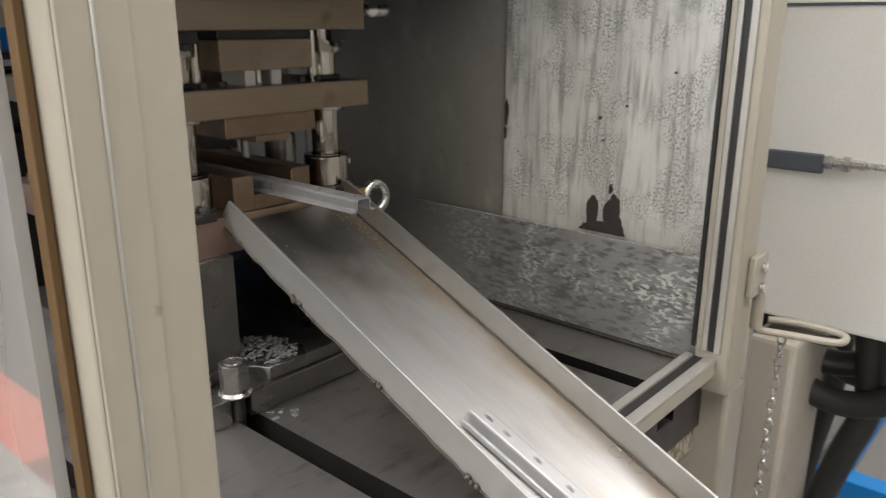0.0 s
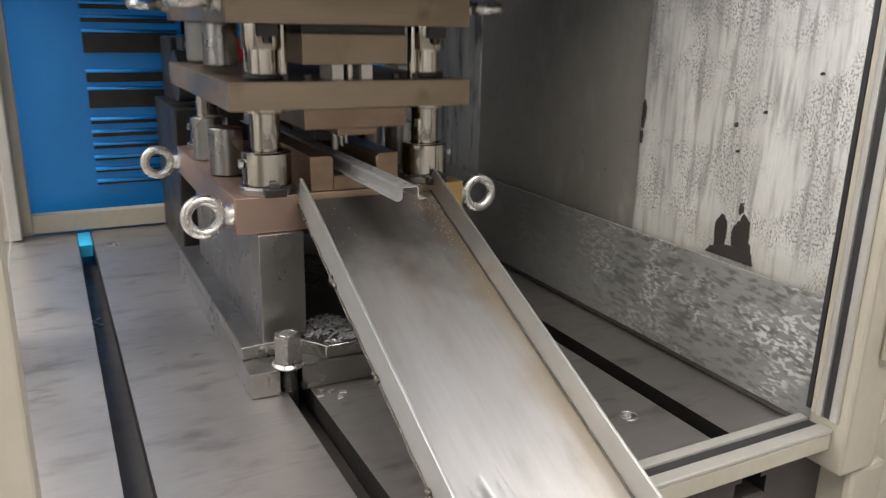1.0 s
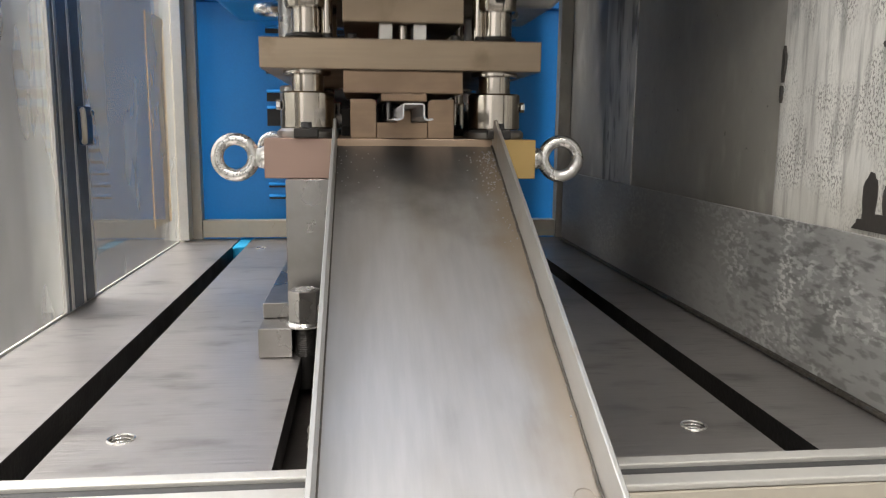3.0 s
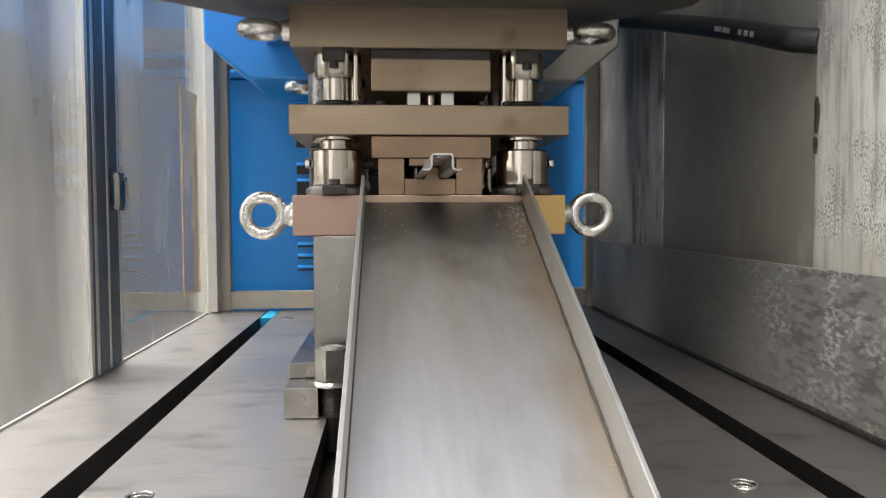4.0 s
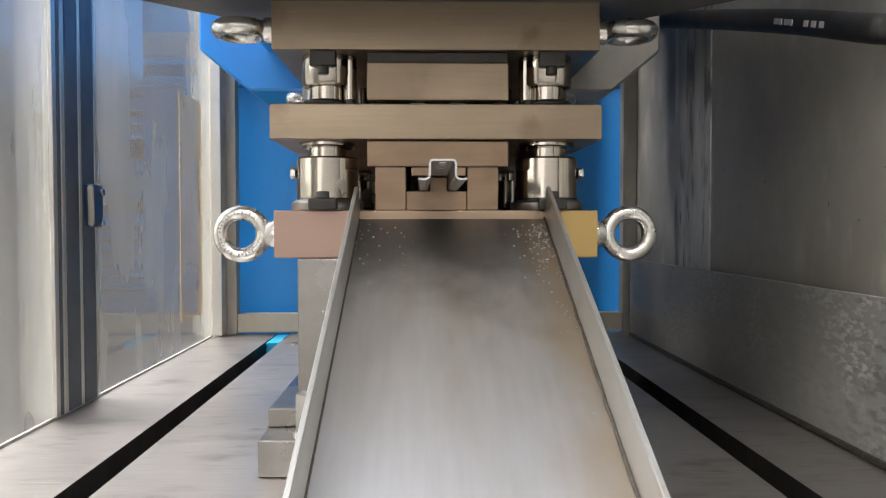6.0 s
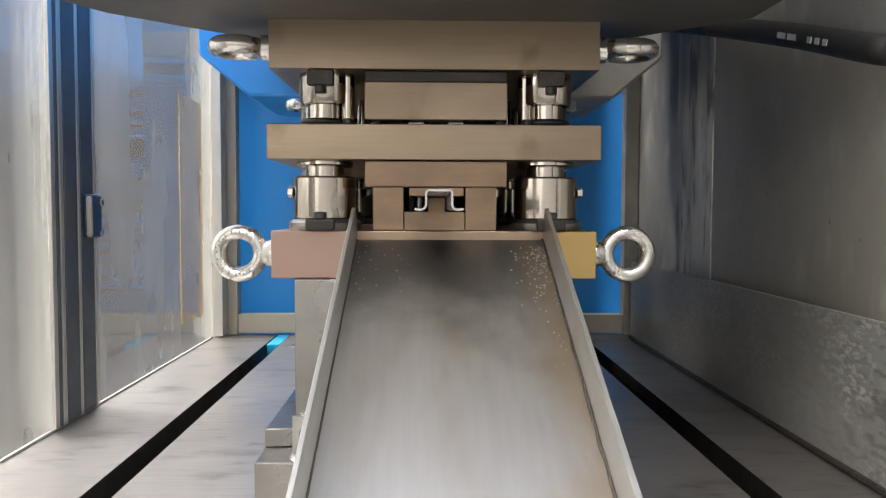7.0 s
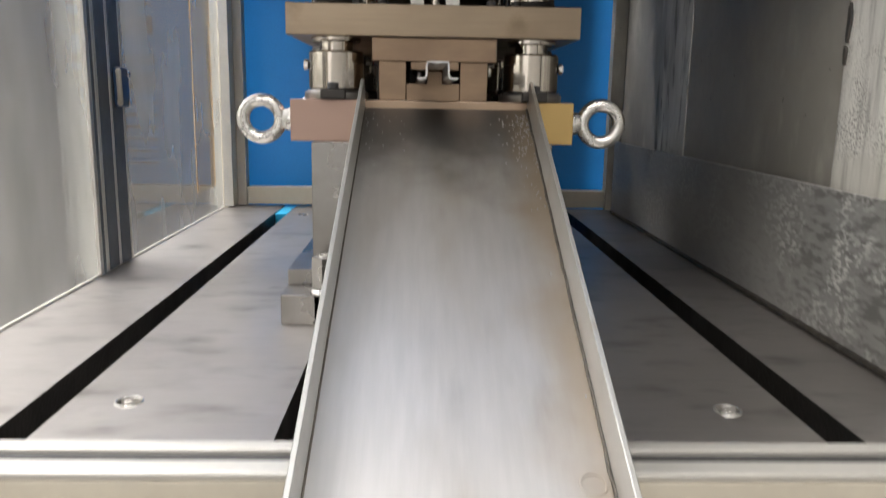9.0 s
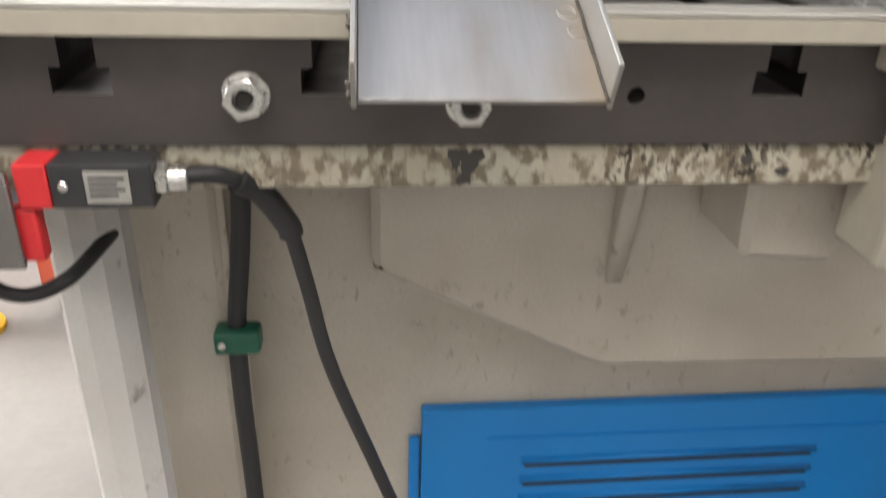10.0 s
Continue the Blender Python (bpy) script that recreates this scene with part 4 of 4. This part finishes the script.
for px_, py_ in POSTS:
    part("upper_bush", lathe([(0.0145, -0.024), (0.0185, -0.024), (0.0195, -0.022), (0.0195, -0.0003), (0.0145, -0.0003)], pose(px_, py_, 0)), chrome, top)
    part("bush_clamp", box(px_ - 0.010, px_ + 0.010, py_ - 0.028, py_ - 0.0196, -0.012, -0.0003, 0.001), dark_steel, top)
    part("clamp_screw", cyl(0.0045, -0.018, -0.012, pose(px_, py_ - 0.024, 0), 0.0006, 20), dark_steel, top)
for y in (0.13, 0.235):
    for x in (-0.104, 0.106):
        part("stop_post", cyl(0.0185, -0.045, -0.0003, pose(x, y, 0), 0.0015), grey_steel, top)
for s_ in (-1, 1):
    for y in (0.016, DIE_Y1 - 0.016):
        b = torus(0.0166, 0.0058, pose(s_ * 0.1525, y, 0.019), 56, 18, 1.15)
        part("eye_ring", b, bolt_zinc, top, "lifting eye lying flat")
        part("eye_collar", cyl(0.0100, 0, 0.009, pose(s_ * 0.125, y, 0.019, 0, 90 * s_)), bolt_zinc, top)

ram = thing("press_ram", "blue painted press ram with chipped lower edge", "press ram")
RAM = [(-0.262, -0.144), (0.240, -0.144), (0.240, -0.020), (0.160, 0.055), (0.140, 0.16), (-0.155, 0.16), (-0.170, 0.050), (-0.245, -0.018), (-0.262, -0.05)]
part("front_block", extrude(RAM, 2, 0.0002, 0.30, 0.003), blue_chip, ram)
part("sole_plate", extrude([(x * 0.975, y * 0.975) for x, y in RAM], 2, -0.0022, 0.0001), sole_steel, ram, "dull grey steel underside")
part("slide_body", extrude([(-0.225, -0.005), (-0.285, 0.045), (-0.285, 0.30), (0.02, 0.30), (0.02, -0.005)], 1, 0.362, 0.56, 0.003), blue, ram)
# right half of the slide, in a darker material than the blue left
part("slide_casting", extrude([(0.021, -0.005), (0.021, 0.30), (0.285, 0.30), (0.285, 0.045), (0.225, -0.005)], 1, 0.362, 0.56, 0.003), dark_wall, ram, "dark right half of the slide")
part("slide_web", box(-0.20, 0.20, 0.165, 0.361, 0.040, 0.30, 0.003), blue, ram)

hose = thing("air_hose", "black rubber hose with pale print along the side sheet", "hose")
hose_part = part("jacket", tube([(0.333, 0.62, 0.505), (0.332, 0.42, 0.452), (0.331, 0.245, 0.405), (0.331, 0.10, 0.364), (0.332, 0.0, 0.333), (0.338, -0.018, 0.3275), (0.349, -0.0285, 0.3245)], 0.0115, 14), rubber, hose)
for k in range(5):
    yy = 0.118 - (0.020 * k if k < 2 else 0.052 + 0.013 * (k - 2))
    part("hose_print", box(-0.0004, 0.0004, -0.008 if k < 2 else -0.0035, 0.008 if k < 2 else 0.0035, -0.0026, 0.0026, 0), print_white, hose_part).matrix_basis = pose(0.3193, yy, 0.364 - 0.30 * (0.10 - yy), 17)

head = thing("press_machine_head", "cream and blue press head above the ram", "press head")
part("casting", box(-0.33, 0.334, 0.05, 0.66, 0.76, 1.3, 0.01), cast_paint, head)
part("gib", box(-0.325, -0.290, 0.56, 0.60, 0.52, 0.76, 0.003), cast_paint, head)
part("gib", box(0.290, 0.330, 0.56, 0.60, 0.52, 0.76, 0.003), cast_paint, head)

# ---------------------------------------------------------------- outside, by the right post
cab = thing("white_cabinet", "white painted control cabinet beyond the guard post", "cabinet")
part("body", box(0.66, 0.86, -0.62, -0.12, -0.045, 1.1, 0.006), white_paint, cab)
part("top_seam", box(0.6585, 0.6602, -0.62, -0.12, 0.396, 0.400, 0), gasket, cab)
part("strap", box(0.6525, 0.6595, -0.343, -0.20, 0.176, 0.203, 0.003), gasket, cab, "dark grey strap")
fit_ = thing("hose_coupling", "chromed hose coupling on the white cabinet", "coupling")
CPL = pose(0.650, -0.346, 0.194, 90)
part("nut", hexagon(0.017, 0.0, 0.010, CPL), bolt_zinc, fit_)
part("sleeve", cyl(0.0070, 0.010, 0.022, CPL), bolt_zinc, fit_)
part("nut", hexagon(0.019, 0.022, 0.032, CPL), bolt_zinc, fit_)
part("ferrule", cyl(0.0062, 0.032, 0.050, CPL), bolt_zinc, fit_)
part("pipe", cyl(0.0045, 0.050, 0.27, CPL), bolt_zinc, fit_)
for i, (cy, cz, R, x) in enumerate(((-0.36, -0.06, 0.095, 0.80), (-0.41, -0.08, 0.12, 0.88), (-0.37, -0.10, 0.13, 0.96))):
    h = thing("hose_loop", "hanging loop of thick black hose", "hose", group="hose loops")
    part("jacket", tube([(x + 0.01 * math.sin(2 * a), cy + R * math.cos(a), cz + 0.95 * R * math.sin(a)) for a in [math.pi * (0.95 + k / 7.3) for k in range(9)]], 0.021, 14), rubber, h)
hn = thing("hose_loop", "thick black hose sagging below the white cabinet", "hose", group="hose loops")
part("jacket", tube([(0.75, -0.262, 0.02), (0.75, -0.270, -0.10), (0.75, -0.300, -0.155), (0.75, -0.350, -0.185), (0.75, -0.404, -0.190), (0.75, -0.454, -0.168), (0.75, -0.50, -0.10), (0.75, -0.515, 0.0)], 0.021, 14), rubber, hn)
hv = thing("hanging_hose", "thick black hose hanging down from the white cabinet", "hose")
part("jacket", tube([(0.78, -0.40, 0.0), (0.78, -0.414, -0.09), (0.78, -0.425, -0.20), (0.78, -0.400, -0.30), (0.80, -0.37, -0.45), (0.84, -0.34, -0.84)], 0.022, 14), rubber, hv)
hz = thing("hanging_hose", "thick black hose hanging to the floor", "hose")
part("jacket", tube([(0.95, -0.34, -0.08), (0.96, -0.335, -0.25), (0.97, -0.31, -0.42), (1.0, -0.29, -0.60), (1.05, -0.27, -0.84)], 0.02, 14), rubber, hz)
gh = thing("grey_pipe", "grey ribbed conduit leaning by the machine", "conduit")
part("jacket", tube([(1.05, -0.42, -0.28), (1.05, -0.37, -0.38), (1.06, -0.31, -0.46), (1.07, -0.26, -0.52)], 0.014, 12), label_grey, gh)
bl = thing("blue_floor_frame", "blue painted steel frame on the floor", "machine base")
part("beam", box(1.33, 1.39, -0.9, -0.22, -0.72, -0.65, 0.004), blue, bl)
part("cross_beam", box(1.391, 2.1, -0.30, -0.24, -0.72, -0.65, 0.004), blue, bl)
part("upright", box(1.34, 1.38, -0.28, -0.24, FLOOR, -0.721, 0.003), blue, bl)
part("upright", box(1.34, 1.38, -0.88, -0.84, FLOOR, -0.721, 0.003), blue, bl)
chain = thing("bracket_chain", "thin bright steel chain hanging from the bracket", "chain")
for k in range(24):
    z = 0.030 - 0.0145 * k
    part("link", torus(0.0058, 0.0015, pose(0.431 + 0.0015 * math.sin(k * 0.7), -0.383 + 0.0002 * k, z, 90, 0, 90 * (k % 2)) @ Matrix.Diagonal((0.75, 1.5, 1, 1)), 16, 6), bolt_zinc, chain)
pb = thing("machine_foot", "cream painted machine foot below the post", "machine foot")
part("pad", box(0.62, 0.80, -0.352, -0.285, FLOOR, -0.065, 0.008), cast_paint, pb)

# beyond the left windows
wbn = thing("white_workbench", "white sheet-metal workbench with a plain top", "workbench")
part("cabinet", box(-2.5, -0.95, 1.52, 1.95, FLOOR, 0.155, 0.01), white_paint, wbn)
part("worktop", box(-2.55, -0.92, 1.48, 2.0, 0.156, 0.182, 0.004), white_paint, wbn)
for k, (x0, x1, h) in enumerate(((-1.36, -1.12, 0.20), (-1.66, -1.40, 0.24), (-2.02, -1.72, 0.17))):
    cr = thing("cardboard_box", "brown cardboard box on the white workbench", "box", group="boxes on the workbench")
    part("carton", box(x0, x1, 1.56, 1.84, 0.1825, 0.1825 + h, 0.004), carton, cr)
    part("tape", box((x0 + x1) / 2 - 0.025, (x0 + x1) / 2 + 0.025, 1.5585, 1.5597, 0.20, 0.18 + h, 0), print_white, cr, "pale packing tape")
mc = thing("workshop_machine", "dark grey and blue workshop machine behind the workbench", "machine")
part("body", box(-2.6, -1.05, 2.1, 2.9, FLOOR, 0.75, 0.02), gasket, mc)
part("hood", box(-2.3, -1.25, 2.2, 2.8, 0.751, 1.25, 0.03), blue, mc)
part("window_panel", box(-1.65, -1.35, 2.09, 2.0985, 0.30, 0.62, 0.004), grey_steel, mc, "pale steel panel")
part("pipe", cyl(0.03, -0.6, 1.3, pose(-1.2, 2.05, 0)), bolt_zinc, mc)
hm = thing("blue_press", "blue workshop press with a white shelf behind the workbench", "machine")
part("column", box(-1.24, -0.98, 2.12, 2.5, FLOOR, 0.72, 0.01), blue, hm)
part("shelf", box(-1.26, -0.95, 2.06, 2.1195, 0.445, 0.462, 0.003), white_paint, hm, "white shelf")
part("guard", box(-1.07, -0.87, 2.0, 2.0595, 0.22, 0.38, 0.006), blue, hm)
part("skirt", box(-1.22, -0.84, 2.02, 2.06, FLOOR, 0.2195, 0.006), white_paint, hm, "white lower panel")
tl = thing("tube_lamp", "lit fluorescent tube in a white batten in the hall", "lamp")
part("batten", box(-1.42, -0.97, 1.985, 2.015, 0.705, 0.735, 0.003), white_paint, tl)
part("tube", cyl(0.012, -0.21, 0.21, pose(-1.195, 2.0, 0.692, 0, 90)), lamp_glow, tl, "glowing white tube")
part("hanger", cyl(0.004, 0.735, 2.6, pose(-1.2, 2.0, 0)), bolt_zinc, tl)
# made-up dark body, placed so the left window reflects something dark
dm = thing("dark_reflection_body", "made-up dark blue-grey cabinet with pale handles, added to darken the window reflection", "cabinet")
part("carcass", box(-1.30, -0.87, 1.36, 1.47, FLOOR, 0.78, 0.008), gasket, dm)
for k in range(6):
    dr = part("drawer", box(-1.285, -0.885, 1.352, 1.3595, -0.78 + 0.25 * k, -0.56 + 0.25 * k, 0.003), gasket, dm)
    part("handle", box(-1.16, -1.01, 1.342, 1.3518, -0.62 + 0.25 * k, -0.60 + 0.25 * k, 0.003), bolt_zinc, dr, "pale metal handle")
oc = thing("orange_crate", "orange-red plastic crate beside the press", "crate")
part("body", box(-0.80, -0.60, 0.75, 1.25, -0.78, -0.40, 0.01), orange, oc)
part("stand", box(-0.78, -0.62, 0.78, 1.22, FLOOR, -0.781, 0.005), dark_steel, oc)
wr = thing("wire_rack", "grey wire shelf rack in the workshop", "rack")
for k in range(5):
    part("shelf", box(-1.9, -1.1, -0.6, -0.2, -0.5 + 0.25 * k, -0.48 + 0.25 * k, 0.003), grey_steel, wr)
for x in (-1.9, -1.12):
    part("upright", box(x, x + 0.02, -0.6, -0.58, FLOOR, 0.6, 0.002), grey_steel, wr)
wp = thing("pale_column", "pale painted building column", "column")
part("shaft", box(-2.9, -2.5, -0.2, 0.2, FLOOR, 2.6, 0.01), white_paint, wp)

# ---------------------------------------------------------------- hat rails
RL, TK = 0.127, 0.0012
half = [(-0.0143, 0.0006), (-0.0132, 0.0), (-0.0105, 0.0), (-0.0090, 0.0008), (-0.0084, 0.0022), (-0.0084, 0.0092), (-0.0077, 0.0108), (-0.0064, 0.0116)]
outer = half + [(-x, z) for x, z in half[::-1]]


def inset(pts, t):
    out = []
    for i, p in enumerate(pts):
        a, c = Vector(pts[max(i - 1, 0)]), Vector(pts[min(i + 1, len(pts) - 1)])
        d = (c - a).normalized()
        out.append((p[0] + d.y * t, p[1] - d.x * t))
    return out


inner = inset(outer, TK)
hat = outer + inner[::-1]
hat = [(x, z + TK) for x, z in hat]
proto = new("hat_rail", finish(extrude(hat, 1, 0.0, RL - 0.0006), "hat_rail", zinc))
holes = bmesh.new()
for k, yy in enumerate((0.012, 0.030, 0.062, 0.094, 0.113)):
    box(-0.0021, 0.0021, yy - 0.0021, yy + 0.0021, 0.0075, 0.022, 0.0005, holes)
cut(proto, holes)
for f in proto.data.polygons:
    f.use_smooth = False
tagged(proto, "galvanised steel hat-section rail piece with punched square holes", "metal rail", "hat rails")
N_PIECES = 13
pieces = [proto]
for i in range(1, N_PIECES):
    o = proto.copy()
    scene.collection.objects.link(o)
    pieces.append(o)

# ---------------------------------------------------------------- what moves
T, PEAK = 0.953, 7.45
HX, HZ = 0.0015, 0.2075


def motions():
    def lift(t):
        return 0.0375 * (1 + math.cos(2 * math.pi * (t - PEAK) / T))
    rows_top, rows_strip, rows_ram = [], [], []
    for k in range(0, 101):
        t = k * 0.1
        u = 0.3135 + lift(t)
        rows_top.append((t, pose(0, 0, u)))
        rows_strip.append((t, pose(0, 0, max(0.246, u - 0.0795))))
        rows_ram.append((t, pose(0, 0, u + 0.0385)))
    walk(top, rows_top)
    walk(stripper, rows_strip)
    walk(ram, rows_ram)
    # the hose sways with the slide and sags after the first strokes
    walk(hose, [(k * 0.1, pose(0, 0, 0.43 * lift(k * 0.1) + 0.10 * min(1.0, max(0.0, (3.3 - k * 0.1) / 1.1)))) for k in range(101)])

    # strokes: the time of each open peak, how the strip is fed, and each piece's drift (x at the top, x further down, turn)
    peaks = [PEAK + T * (k - 8) for k in range(11)]
    drift = [(-0.010, -0.011, 4), (-0.016, -0.004, 9), (-0.007, -0.008, 0), (0, 0, 1), (-0.006, 0.000, -3), (-0.002, 0.003, 5), (0, 0.002, 1),
             (-0.003, -0.002, -1.5), (0.005, 0.011, 5), (-0.001, 0.001, -1), (-0.004, -0.002, -1)]
    lag = [0, 0, -0.015, 0, 0.05, 0.06, 0, 0, 0, 0.017, 0.014]
    slide = [(-0.155, 0.136), (-0.10, 0.153), (-0.05, 0.189), (0.0, 0.229), (0.05, 0.276), (0.10, 0.327), (0.15, 0.384), (0.20, 0.446), (0.25, 0.514)]
    FLUSH, OUT = -0.002, -0.129

    def flat(y):
        return pose(HX, y, HZ)

    def on_chute(s, x, turn, extra=0.0):
        return CH @ pose(x, -s, 0.0006, extra, 0, turn)
    feeds = []
    for k, p in enumerate(peaks):
        feeds.append((p - 0.13, p + 0.01))
    for i, ob in enumerate(pieces):
        # pieces 0 and 1 are out of the die at the start, piece 2 is flush with its face, the others queue behind
        y0 = OUT if i < 2 else FLUSH + (i - 2) * RL
        rows = []
        gone = peaks[i] if i < len(peaks) else 99
        y = y0
        if i > 0:
            rows.append((0.0, flat(y)))
        for a, b in feeds:
            if a < 0 or y <= OUT + 0.001 or a > 10:
                continue
            if y <= FLUSH + 0.001 and a > gone - 0.5:
                break
            rows.append((a, flat(y)))
            y -= RL
            rows.append((b, flat(y)))
        if gone < 11:
            x0, x1, turn = drift[i]
            gone += lag[i]
            rows += [(gone - 0.33, flat(OUT)), (gone - 0.26, pose(HX, OUT - 0.001, HZ - 0.014, 6.5)), (gone - 0.20, pose(HX, OUT - 0.006, HZ - 0.030, 13))]
            for n in range(math.ceil((gone - 0.155) * 30), math.floor((gone + 0.25) * 30) + 1):
                ph = n / 30 - gone
                s = np.interp(ph, [q[0] for q in slide], [q[1] for q in slide])
                f = (ph + 0.1) / 0.3
                rows.append((n / 30, on_chute(s, x0 + (x1 - x0) * f, turn * min(1, 0.5 + f))))
            rows += [(gone + 0.30, on_chute(0.585, x1 + 0.004, turn + 2, 6)), (gone + 0.35, on_chute(0.654, x1 + 0.012, turn + 5, 15)),
                     (gone + 0.42, pose(x1, -0.64, -0.30, 62, 0, turn)), (gone + 0.55, pose(x1, -0.70, FLOOR + 0.02 + 0.001 * i, 20, 0, 12 * i)),
                     (gone + 0.62, pose(x1, -0.70, FLOOR + 0.002 + 0.016 * i, 0, 0, 12 * i))]
        rows = sorted(rows, key=lambda r: r[0])
        rows = [r for r in rows if 0 <= r[0] <= 10]
        if i == 0:
            rows.insert(0, (0.0, on_chute(0.428, -0.0105, 4)))
            rows = [rows[0]] + [r for r in rows[1:] if r[0] > 0.03]
        if rows[0][0] > 0:
            rows.insert(0, (0.0, rows[0][1]))
        clean = [rows[0]]
        for r in rows[1:]:
            if round(r[0] * 30) > round(clean[-1][0] * 30):
                clean.append(r)
        if clean[-1][0] < 10:
            if gone < 11 and gone + 0.62 > 10:
                clean.append((10.0, pose(drift[i][1], -0.70, FLOOR + 0.02, 20, 0, 12 * i)))
            else:
                clean.append((10.0, clean[-1][1]))
        walk(ob, clean)


motions()
